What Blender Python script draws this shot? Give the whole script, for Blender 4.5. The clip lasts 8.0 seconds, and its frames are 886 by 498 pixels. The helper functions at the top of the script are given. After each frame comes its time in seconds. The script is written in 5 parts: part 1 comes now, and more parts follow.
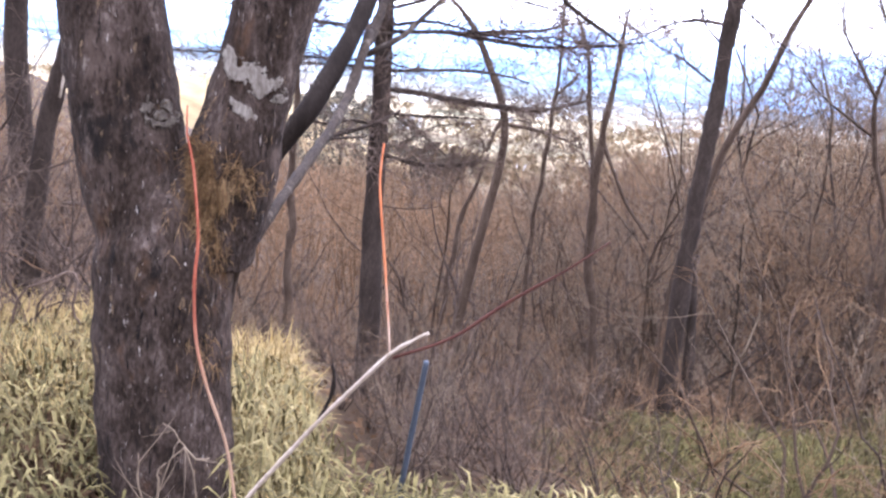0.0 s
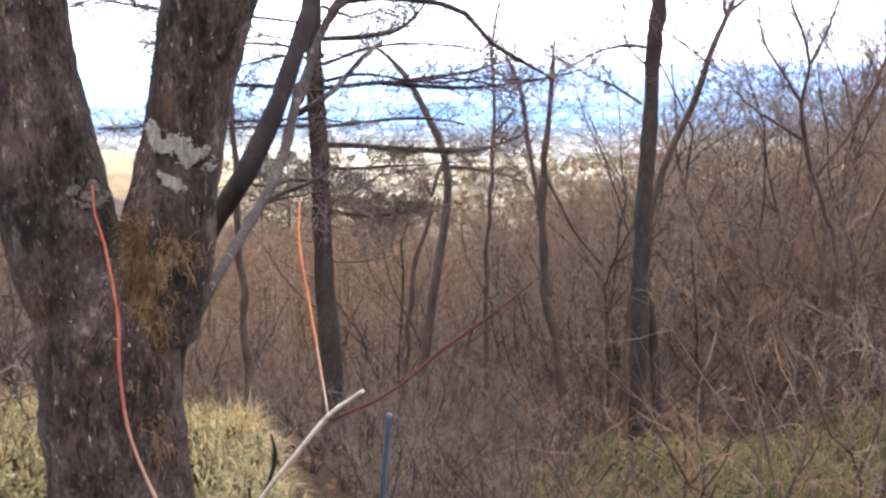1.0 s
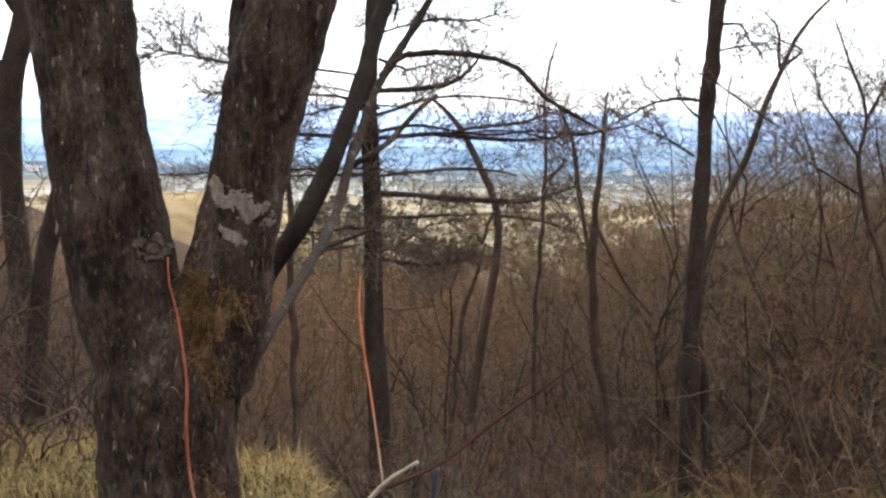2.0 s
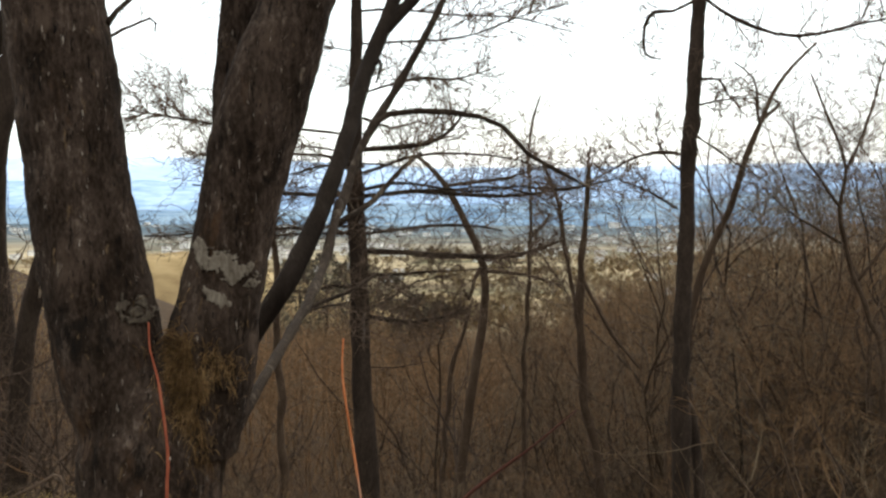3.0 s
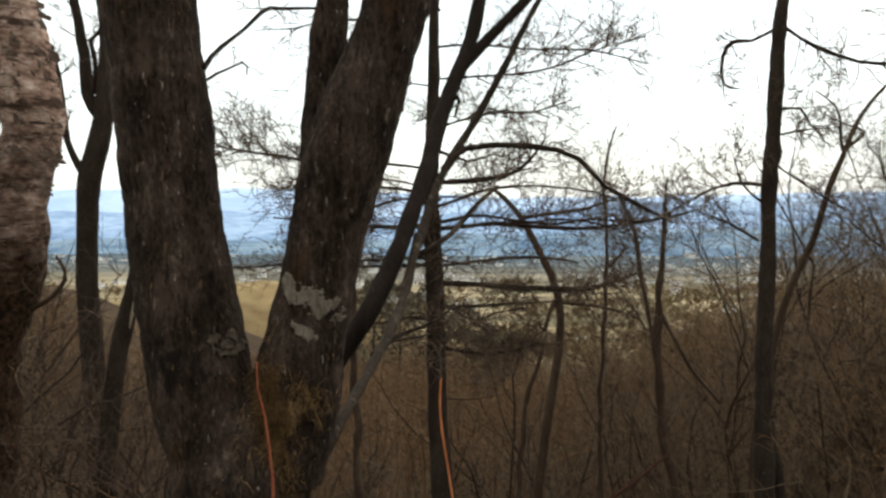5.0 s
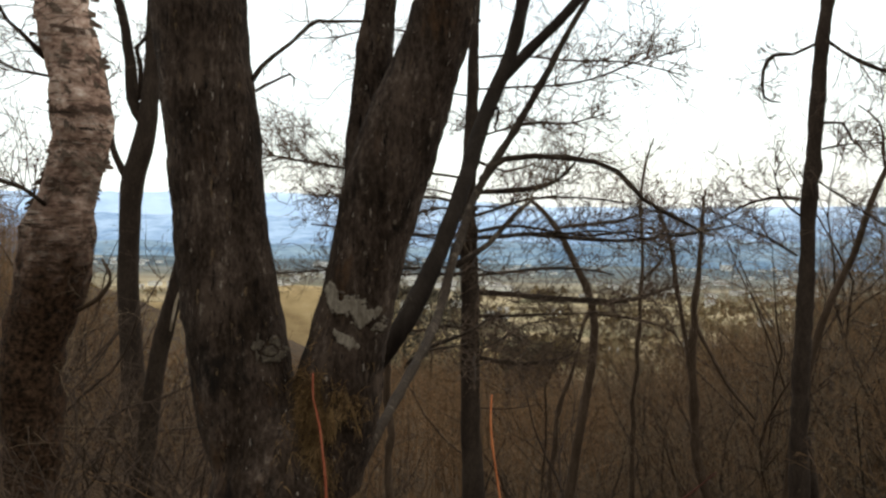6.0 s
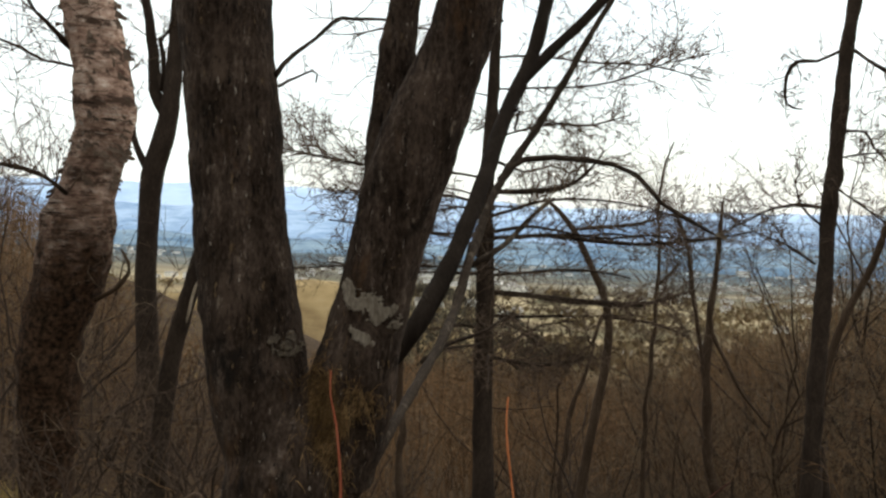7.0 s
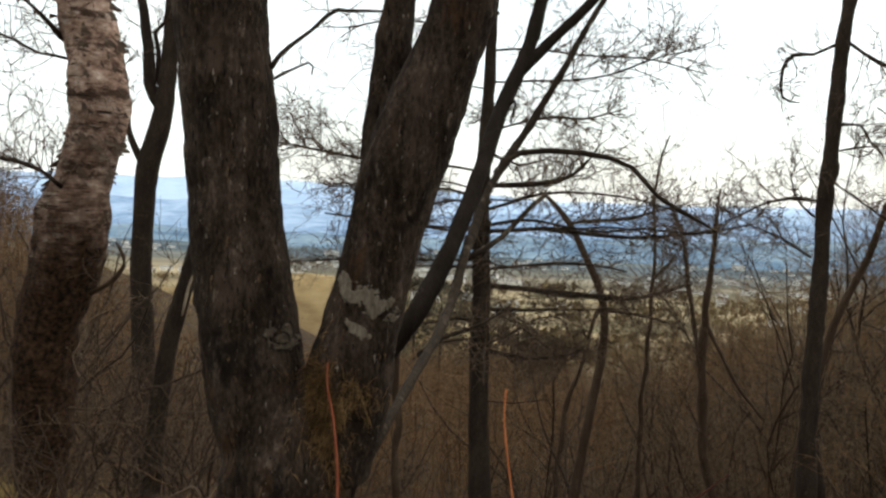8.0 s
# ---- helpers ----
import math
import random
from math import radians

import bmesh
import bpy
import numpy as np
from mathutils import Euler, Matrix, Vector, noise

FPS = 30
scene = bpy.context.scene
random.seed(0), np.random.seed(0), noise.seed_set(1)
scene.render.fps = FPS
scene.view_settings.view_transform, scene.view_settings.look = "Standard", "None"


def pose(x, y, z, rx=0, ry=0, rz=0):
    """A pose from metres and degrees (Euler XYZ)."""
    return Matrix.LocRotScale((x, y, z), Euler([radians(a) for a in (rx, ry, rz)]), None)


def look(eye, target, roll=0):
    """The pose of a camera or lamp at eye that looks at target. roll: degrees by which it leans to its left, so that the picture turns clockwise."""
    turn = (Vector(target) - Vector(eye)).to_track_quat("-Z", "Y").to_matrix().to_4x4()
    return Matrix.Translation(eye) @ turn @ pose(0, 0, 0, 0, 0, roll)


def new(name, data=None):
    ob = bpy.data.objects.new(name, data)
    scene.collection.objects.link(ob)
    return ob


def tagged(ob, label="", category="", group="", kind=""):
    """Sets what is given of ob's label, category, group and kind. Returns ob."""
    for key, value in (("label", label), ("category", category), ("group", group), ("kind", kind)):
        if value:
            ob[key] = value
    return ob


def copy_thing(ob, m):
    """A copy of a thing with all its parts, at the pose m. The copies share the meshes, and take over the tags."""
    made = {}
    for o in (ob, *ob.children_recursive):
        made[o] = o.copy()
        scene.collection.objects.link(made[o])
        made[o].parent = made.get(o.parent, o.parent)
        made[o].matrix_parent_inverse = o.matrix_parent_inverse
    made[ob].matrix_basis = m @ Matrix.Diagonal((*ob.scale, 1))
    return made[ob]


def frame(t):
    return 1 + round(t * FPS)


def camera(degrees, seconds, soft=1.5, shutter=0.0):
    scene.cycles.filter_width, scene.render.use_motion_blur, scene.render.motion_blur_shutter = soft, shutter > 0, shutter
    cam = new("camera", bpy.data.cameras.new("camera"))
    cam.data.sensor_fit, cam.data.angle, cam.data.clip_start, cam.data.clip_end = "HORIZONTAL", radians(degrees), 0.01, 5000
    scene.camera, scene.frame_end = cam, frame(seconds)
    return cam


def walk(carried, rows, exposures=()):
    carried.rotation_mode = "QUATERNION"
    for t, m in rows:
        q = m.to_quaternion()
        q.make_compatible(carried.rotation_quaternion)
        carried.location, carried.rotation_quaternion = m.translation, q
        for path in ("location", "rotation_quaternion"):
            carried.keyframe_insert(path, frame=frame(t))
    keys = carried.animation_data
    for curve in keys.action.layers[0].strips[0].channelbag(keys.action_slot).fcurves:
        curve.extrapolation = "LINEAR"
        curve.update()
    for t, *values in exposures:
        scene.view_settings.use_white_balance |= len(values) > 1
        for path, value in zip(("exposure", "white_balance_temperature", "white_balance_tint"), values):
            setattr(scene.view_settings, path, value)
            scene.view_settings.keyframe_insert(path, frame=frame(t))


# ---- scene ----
# ---------------------------------------------------------------- camera
cam = camera(52.0, 8.0, soft=2.5, shutter=0.2)
PATH = [
    (0, (-0.008, -0.065, 1.526), (-0.019, 1.872, 1.027), 6.4),
    (0.2, (-0.002, -0.038, 1.516), (0.011, 1.89, 0.984), 6.51),
    (0.4, (0.005, -0.011, 1.505), (-0.024, 1.918, 0.978), 4.1),
    (0.5, (0.008, 0.003, 1.5), (-0.002, 1.945, 1.021), 4.58),
    (0.8, (0.025, -0.021, 1.516), (0.173, 1.937, 1.138), 4.7),
    (1, (0.037, -0.037, 1.526), (0.115, 1.922, 1.13), 0.4),
    (1.5, (0.021, -0.089, 1.58), (0.01, 1.891, 1.299), 0.9),
    (1.7, (0.023, -0.088, 1.581), (-0.009, 1.888, 1.279), 0.99),
    (2.8, (0.033, -0.084, 1.588), (0.024, 1.904, 1.372), 0.49),
    (3, (0.034, -0.084, 1.589), (0.03, 1.908, 1.411), 0.1),
    (3.5, (0.035, -0.075, 1.59), (0.03, 1.918, 1.424), 0.1),
    (4, (0.034, -0.067, 1.588), (0.016, 1.927, 1.435), 0.2),
    (4.5, (0.036, -0.084, 1.592), (-0.013, 1.91, 1.441), -0.0),
    (5, (0.0, -0.132, 1.615), (-0.164, 1.859, 1.503), -0.15),
    (5.2, (-0.014, -0.15, 1.624), (-0.23, 1.836, 1.54), -0.24),
    (6.3, (-0.033, -0.176, 1.636), (-0.276, 1.807, 1.537), 1.13),
    (6.5, (-0.036, -0.179, 1.638), (-0.295, 1.802, 1.542), 1.4),
    (7, (-0.037, -0.18, 1.64), (-0.307, 1.799, 1.539), 2.3),
    (7.5, (-0.038, -0.168, 1.634), (-0.279, 1.814, 1.526), 2.7),
    (8, (-0.041, -0.171, 1.635), (-0.301, 1.808, 1.521), 2.3),
]
EXPOSURE = [(0.0, 2.30, 5600, 27), (0.5, 2.02, 5700, 24), (1.0, 1.88, 5800, 21), (1.7, 1.08, 6350, 15), (2.8, 0.58, 7150, 8),
            (3.0, 0.42, 7200, 8), (3.5, 0.04, 7350, 7), (5.0, 0.0, 7350, 7), (8.0, -0.08, 7350, 7)]
walk(cam, [(t, look(eye, target, roll)) for t, eye, target, roll in PATH], EXPOSURE)

# ---------------------------------------------------------------- daylight: thin bright cloud, weak wide sun
world = bpy.data.worlds.new("world")
scene.world = world
world.use_nodes = True
wn = world.node_tree.nodes
sky = wn.new("ShaderNodeTexSky")
sky.sky_type, sky.sun_disc = "NISHITA", False
sky.sun_elevation, sky.sun_rotation = radians(45), radians(35)
sky.air_density, sky.dust_density, sky.ozone_density = 1.0, 1.0, 1.5
cloud, veil, cover, both = wn.new("ShaderNodeTexNoise"), wn.new("ShaderNodeRGB"), wn.new("ShaderNodeMapRange"), wn.new("ShaderNodeMix")
cloud.inputs["Scale"].default_value, cloud.inputs["Detail"].default_value = 2.2, 5
cover.inputs[1].default_value, cover.inputs[2].default_value = 0.3, 0.62
cover.inputs[3].default_value, cover.inputs[4].default_value = 0.62, 0.96
veil.outputs[0].default_value = (10.1, 11.1, 12.1, 1)
both.data_type = "RGBA"
wl = world.node_tree.links
wl.new(cloud.outputs[0], cover.inputs[0]), wl.new(cover.outputs[0], both.inputs[0])
wl.new(sky.outputs[0], both.inputs[6]), wl.new(veil.outputs[0], both.inputs[7])
wl.new(both.outputs[2], wn["Background"].inputs[0])
wn["Background"].inputs[1].default_value = 0.14
sun = new("sun", bpy.data.lights.new("sun", "SUN"))
sun.data.energy, sun.data.angle, sun.data.color = 0.7, radians(12), (1.0, 0.93, 0.84)
sun.matrix_world = look((0, 0, 0), (-math.sin(radians(35)) * math.cos(radians(45)), -math.cos(radians(35)) * math.cos(radians(45)), -math.sin(radians(45))))

from mathutils import bvhtree

# ---------------------------------------------------------------- materials
def material(name, colours, scale=4.0, stretch=(1, 1, 1), rough=0.85, bump=0.4, detail_scale=40.0, seams=None, spread=(0.3, 0.7), per_piece=0.0):
    """Colours along a large noise, broken up by fine grain, with relief from both."""
    m = bpy.data.materials.new(name)
    m.use_nodes = True
    n, k = m.node_tree.nodes, m.node_tree.links
    bsdf = n["Principled BSDF"]
    co, mp = n.new("ShaderNodeTexCoord"), n.new("ShaderNodeMapping")
    mp.inputs["Scale"].default_value = stretch
    k.new(co.outputs["Object"], mp.inputs["Vector"])
    big, fine = n.new("ShaderNodeTexNoise"), n.new("ShaderNodeTexNoise")
    for tex, s, d in ((big, scale, 5), (fine, detail_scale, 6)):
        tex.inputs["Scale"].default_value, tex.inputs["Detail"].default_value, tex.inputs["Roughness"].default_value = s, d, 0.65
        k.new(mp.outputs[0], tex.inputs["Vector"])
    mixed = n.new("ShaderNodeMix")
    mixed.inputs[0].default_value = 0.45
    k.new(big.outputs[0], mixed.inputs[2]), k.new(fine.outputs[0], mixed.inputs[3])
    ramp = n.new("ShaderNodeValToRGB")
    ramp.color_ramp.elements[0].position, ramp.color_ramp.elements[1].position = spread
    while len(ramp.color_ramp.elements) < len(colours):
        ramp.color_ramp.elements.new(0.5)
    for i, (e, c) in enumerate(zip(ramp.color_ramp.elements, colours)):
        e.position = spread[0] + (spread[1] - spread[0]) * i / max(1, len(colours) - 1)
        e.color = (*c, 1)
    k.new(mixed.outputs[0], ramp.inputs[0])
    colour = ramp.outputs[0]
    if per_piece:
        info, hsv, rng = n.new("ShaderNodeNewGeometry"), n.new("ShaderNodeHueSaturation"), n.new("ShaderNodeMapRange")
        rng.inputs[3].default_value, rng.inputs[4].default_value = 1 - per_piece, 1 + per_piece
        k.new(info.outputs["Random Per Island"], rng.inputs[0]), k.new(rng.outputs[0], hsv.inputs["Value"])
        k.new(colour, hsv.inputs["Color"])
        colour = hsv.outputs[0]
    k.new(colour, bsdf.inputs["Base Color"])
    bsdf.inputs["Roughness"].default_value = rough
    bsdf.inputs["Specular IOR Level"].default_value = 0.25 if rough < 0.8 else 0.08
    if bump:
        b = n.new("ShaderNodeBump")
        b.inputs["Strength"].default_value, b.inputs["Distance"].default_value = bump, 0.02
        k.new(mixed.outputs[0], b.inputs["Height"]), k.new(b.outputs[0], bsdf.inputs["Normal"])
    return m


def overlay(m, colour, scale, low, high, stretch=(1, 1, 1), detail=4.0):
    """Blotches of another growth (lichen, moss, algae) on a material."""
    n, k = m.node_tree.nodes, m.node_tree.links
    bsdf = n["Principled BSDF"]
    old = bsdf.inputs["Base Color"].links[0].from_socket
    co, mp, tex, rng, mix = (n.new(x) for x in ("ShaderNodeTexCoord", "ShaderNodeMapping", "ShaderNodeTexNoise", "ShaderNodeMapRange", "ShaderNodeMix"))
    mp.inputs["Scale"].default_value = stretch
    mp.inputs["Location"].default_value = (scale, low * 7, 3.1)
    tex.inputs["Scale"].default_value, tex.inputs["Detail"].default_value = scale, detail
    tex.inputs["Roughness"].default_value = 0.7
    rng.inputs[1].default_value, rng.inputs[2].default_value = low, high
    mix.data_type = "RGBA"
    mix.inputs[7].default_value = (*colour, 1)
    k.new(co.outputs["Object"], mp.inputs[0]), k.new(mp.outputs[0], tex.inputs["Vector"]), k.new(tex.outputs[0], rng.inputs[0])
    k.new(rng.outputs[0], mix.inputs[0]), k.new(old, mix.inputs[6]), k.new(mix.outputs[2], bsdf.inputs["Base Color"])
    return m


bark = material("brown_bark", [(0.007, 0.0043, 0.0030), (0.024, 0.0152, 0.0106), (0.050, 0.0335, 0.0245), (0.12, 0.088, 0.068)], 8, (1, 1, 0.5), 0.95, 1.0, 60, spread=(0.36, 0.66))
overlay(bark, (0.064, 0.043, 0.031), 7.0, 0.57, 0.66, (1, 1, 0.4), 10)
overlay(bark, (0.070, 0.036, 0.018), 3.4, 0.58, 0.70, (1.2, 1.2, 0.45), 9)
overlay(bark, (0.010, 0.007, 0.0055), 6.5, 0.56, 0.65, (1, 1, 0.4), 10)
overlay(bark, (0.006, 0.0045, 0.004), 46, 0.58, 0.64, (1.3, 1.3, 0.25), 6)
overlay(bark, (0.13, 0.100, 0.077), 15, 0.635, 0.69, (1, 1, 0.45), 11)
overlay(bark, (0.12, 0.078, 0.043), 26, 0.62, 0.67, (1, 1, 0.35), 8)
overlay(bark, (0.32, 0.27, 0.225), 46, 0.64, 0.67, (1.5, 1.5, 0.22), 8)
bark_dark = material("dark_bark", [(0.014, 0.0092, 0.0066), (0.033, 0.0225, 0.0165), (0.066, 0.047, 0.035)], 5, (1.6, 1.6, 0.6), 0.95, 1.0, 34)
overlay(bark_dark, (0.095, 0.073, 0.050), 7, 0.63, 0.72, (1, 1, 0.6), 6)
bark_stem = material("smooth_stem_bark", [(0.007, 0.0048, 0.0036), (0.016, 0.0108, 0.008), (0.032, 0.023, 0.0175)], 7, (1.4, 1.4, 0.5), 0.9, 0.5, 44)
overlay(bark_stem, (0.075, 0.058, 0.042), 6, 0.63, 0.68, (1, 1, 0.5), 8)
bark_pale = material("pale_bark", [(0.011, 0.0070, 0.0045), (0.026, 0.0172, 0.0118), (0.066, 0.048, 0.034)], 9, (1.5, 1.5, 0.6), 0.85, 0.5, 50)
bark_wet = material("dark_sapling_bark", [(0.022, 0.0145, 0.0105), (0.050, 0.034, 0.025), (0.105, 0.077, 0.058)], 5, (1.6, 1.6, 0.6), 0.95, 0.8, 34)
overlay(bark_pale, (0.082, 0.062, 0.045), 9, 0.575, 0.63, (1, 1, 0.5), 8)
bark_brown = material("brown_sapling_bark", [(0.028, 0.0175, 0.011), (0.058, 0.037, 0.024), (0.11, 0.076, 0.052)], 5, (1.6, 1.6, 0.6), 0.95, 0.8, 34)
bark_birch = material("birch_bark", [(0.09, 0.050, 0.037), (0.28, 0.172, 0.128), (0.44, 0.30, 0.235), (0.60, 0.48, 0.40)], 4.0, (1.0, 1.0, 2.2), 0.88, 1.0, 16, spread=(0.36, 0.66))
overlay(bark_birch, (0.07, 0.042, 0.030), 3.0, 0.53, 0.59, (1, 1, 2.0), 10)
overlay(bark_birch, (0.48, 0.39, 0.33), 6.0, 0.60, 0.66, (0.8, 0.8, 6.0), 6)
overlay(bark_birch, (0.025, 0.016, 0.012), 9.0, 0.57, 0.61, (0.5, 0.5, 5.0), 7)
bark_foot = bark_birch.node_tree
fn, fl = bark_foot.nodes, bark_foot.links
foot_geo, foot_sep, foot_noise, foot_sum, foot_rng, foot_mix = (fn.new(x) for x in ("ShaderNodeTexCoord", "ShaderNodeSeparateXYZ", "ShaderNodeTexNoise", "ShaderNodeMath", "ShaderNodeMapRange", "ShaderNodeMix"))
foot_noise.inputs["Scale"].default_value, foot_noise.inputs["Detail"].default_value = 9, 6
foot_sum.operation = "MULTIPLY_ADD"
foot_sum.inputs[1].default_value = 1.6
foot_rng.inputs[1].default_value, foot_rng.inputs[2].default_value = 2.95, 1.85
foot_mix.data_type = "RGBA"
foot_spot, foot_ramp = fn.new("ShaderNodeTexNoise"), fn.new("ShaderNodeValToRGB")
foot_spot.inputs["Scale"].default_value, foot_spot.inputs["Detail"].default_value = 30, 12
foot_ramp.color_ramp.elements[0].position, foot_ramp.color_ramp.elements[0].color = 0.34, (0.008, 0.0048, 0.003, 1)
foot_ramp.color_ramp.elements[1].position, foot_ramp.color_ramp.elements[1].color = 0.72, (0.070, 0.037, 0.021, 1)
fl.new(foot_geo.outputs["Object"], foot_spot.inputs["Vector"]), fl.new(foot_geo.outputs["Object"], foot_noise.inputs["Vector"])
fl.new(foot_spot.outputs[0], foot_ramp.inputs[0]), fl.new(foot_ramp.outputs[0], foot_mix.inputs[7])
fl.new(foot_geo.outputs["Object"], foot_sep.inputs[0]), fl.new(foot_noise.outputs[0], foot_sum.inputs[0]), fl.new(foot_sep.outputs[2], foot_sum.inputs[2])
fl.new(foot_sum.outputs[0], foot_rng.inputs[0]), fl.new(foot_rng.outputs[0], foot_mix.inputs[0])
fl.new(fn["Principled BSDF"].inputs["Base Color"].links[0].from_socket, foot_mix.inputs[6])
fl.new(foot_mix.outputs[2], fn["Principled BSDF"].inputs["Base Color"])
peel = material("peeling_bark", [(0.025, 0.015, 0.010), (0.10, 0.065, 0.045), (0.30, 0.22, 0.165)], 6, (1, 1, 3), 0.7, 0.3, 30, per_piece=0.4)
twig = material("twig", [(0.055, 0.036, 0.025), (0.13, 0.088, 0.062)], 3, (1, 1, 1), 0.85, 0.0, 20, per_piece=0.35)
twig_red = material("brown_twig", [(0.090, 0.051, 0.026), (0.23, 0.135, 0.070)], 3, (1, 1, 1), 0.85, 0.0, 20, per_piece=0.4)
twig_grey = material("grey_twig", [(0.085, 0.058, 0.036), (0.19, 0.138, 0.09)], 3, (1, 1, 1), 0.85, 0.0, 20, per_piece=0.35)
twig_pale = material("bleached_twig", [(0.075, 0.050, 0.030), (0.25, 0.18, 0.118)], 2.2, (1, 1, 1), 0.8, 0.0, 20, per_piece=0.55)


def older_below(m, colour, low, high):
    """Young coloured growth that passes into older wood further down the stem."""
    n, k = m.node_tree.nodes, m.node_tree.links
    bsdf = n["Principled BSDF"]
    young = bsdf.inputs["Base Color"].links[0].from_socket
    co, sep, tex, add, rng, mix = (n.new(x) for x in ("ShaderNodeTexCoord", "ShaderNodeSeparateXYZ", "ShaderNodeTexNoise", "ShaderNodeMath", "ShaderNodeMapRange", "ShaderNodeMix"))
    tex.inputs["Scale"].default_value = 30
    add.operation, add.inputs[1].default_value = "MULTIPLY_ADD", 0.16
    rng.inputs[1].default_value, rng.inputs[2].default_value = high + 0.08, low + 0.08
    mix.data_type, mix.inputs[7].default_value = "RGBA", (*colour, 1)
    k.new(co.outputs["Object"], sep.inputs[0]), k.new(co.outputs["Object"], tex.inputs["Vector"])
    k.new(tex.outputs[0], add.inputs[0]), k.new(sep.outputs[2], add.inputs[2]), k.new(add.outputs[0], rng.inputs[0])
    k.new(rng.outputs[0], mix.inputs[0]), k.new(young, mix.inputs[6]), k.new(mix.outputs[2], bsdf.inputs["Base Color"])


shoot_red = material("red_shoot", [(0.15, 0.035, 0.020), (0.27, 0.070, 0.036), (0.36, 0.13, 0.075)], 14, (1, 1, 0.5), 0.82, 0.2, 60)
shoot_orange = material("orange_shoot", [(0.22, 0.052, 0.018), (0.38, 0.11, 0.038), (0.44, 0.19, 0.09)], 10, (1, 1, 0.4), 0.82, 0.2, 60)
older_below(shoot_red, (0.25, 0.15, 0.09), 0.88, 1.05)
older_below(shoot_orange, (0.42, 0.28, 0.19), 1.04, 1.16)
shoot_dark = material("dark_shoot", [(0.030, 0.010, 0.007), (0.062, 0.023, 0.015)], 14, (1, 1, 1), 0.9, 0.2, 60)
wood_pale = material("pale_stick", [(0.17, 0.12, 0.08), (0.32, 0.25, 0.18), (0.44, 0.37, 0.29)], 18, (1, 1, 1), 0.8, 0.3, 90)
lichen = material("pale_lichen", [(0.050, 0.038, 0.027), (0.150, 0.122, 0.094), (0.27, 0.230, 0.185)], 22, (1.4, 1.4, 0.5), 0.95, 0.5, 70)
lichen_grey = material("grey_lichen", [(0.020, 0.0140, 0.010), (0.085, 0.066, 0.049), (0.19, 0.155, 0.12)], 30, (1, 1, 1), 0.95, 0.5, 80)
moss = material("dry_moss", [(0.036, 0.020, 0.009), (0.12, 0.068, 0.029), (0.34, 0.215, 0.105)], 9, (1, 1, 1), 0.95, 0.0, 60, per_piece=0.45)
blue_paint = material("blue_paint", [(0.026, 0.029, 0.033), (0.043, 0.050, 0.060)], 9, (1, 1, 1), 0.55, 0.15, 50)
straw = material("dry_grass", [(0.135, 0.084, 0.024), (0.29, 0.196, 0.069), (0.42, 0.302, 0.126)], 2.0, (1, 1, 1), 0.75, 0.0, 12, per_piece=0.35)
bamboo_leaf = material("dwarf_bamboo_leaf", [(0.028, 0.0240, 0.008), (0.110, 0.085, 0.032), (0.34, 0.258, 0.118)], 1.5, (1, 1, 1), 0.8, 0.0, 9, per_piece=0.6)
# Darker copy of the bamboo leaf, with shade under shrubs put into its colour.
bamboo_shaded = material("shaded_bamboo_leaf", [(0.024, 0.0205, 0.006), (0.062, 0.050, 0.015), (0.130, 0.101, 0.036)], 1.5, (1, 1, 1), 0.9, 0.0, 9, per_piece=0.5)
dead_leaf = material("dead_leaf", [(0.05, 0.026, 0.012), (0.11, 0.062, 0.03)], 5, (1, 1, 1), 0.8, 0.0, 30, per_piece=0.4)
needles = material("evergreen", [(0.05, 0.042, 0.03), (0.09, 0.075, 0.052)], 1.0, (1, 1, 1), 0.8, 0.0, 6, per_piece=0.4)
copse = material("copse", [(0.14, 0.104, 0.058), (0.26, 0.19, 0.105)], 0.02, (1, 1, 1), 0.9, 0.0, 0.2, per_piece=0.3)
roof = material("roof", [(0.16, 0.13, 0.11), (0.48, 0.46, 0.43)], 0.02, (1, 1, 1), 0.6, 0.0, 0.3)
plaster = material("plaster", [(0.6, 0.58, 0.54), (0.8, 0.78, 0.74)], 0.05, (1, 1, 1), 0.8, 0.0, 1.0)


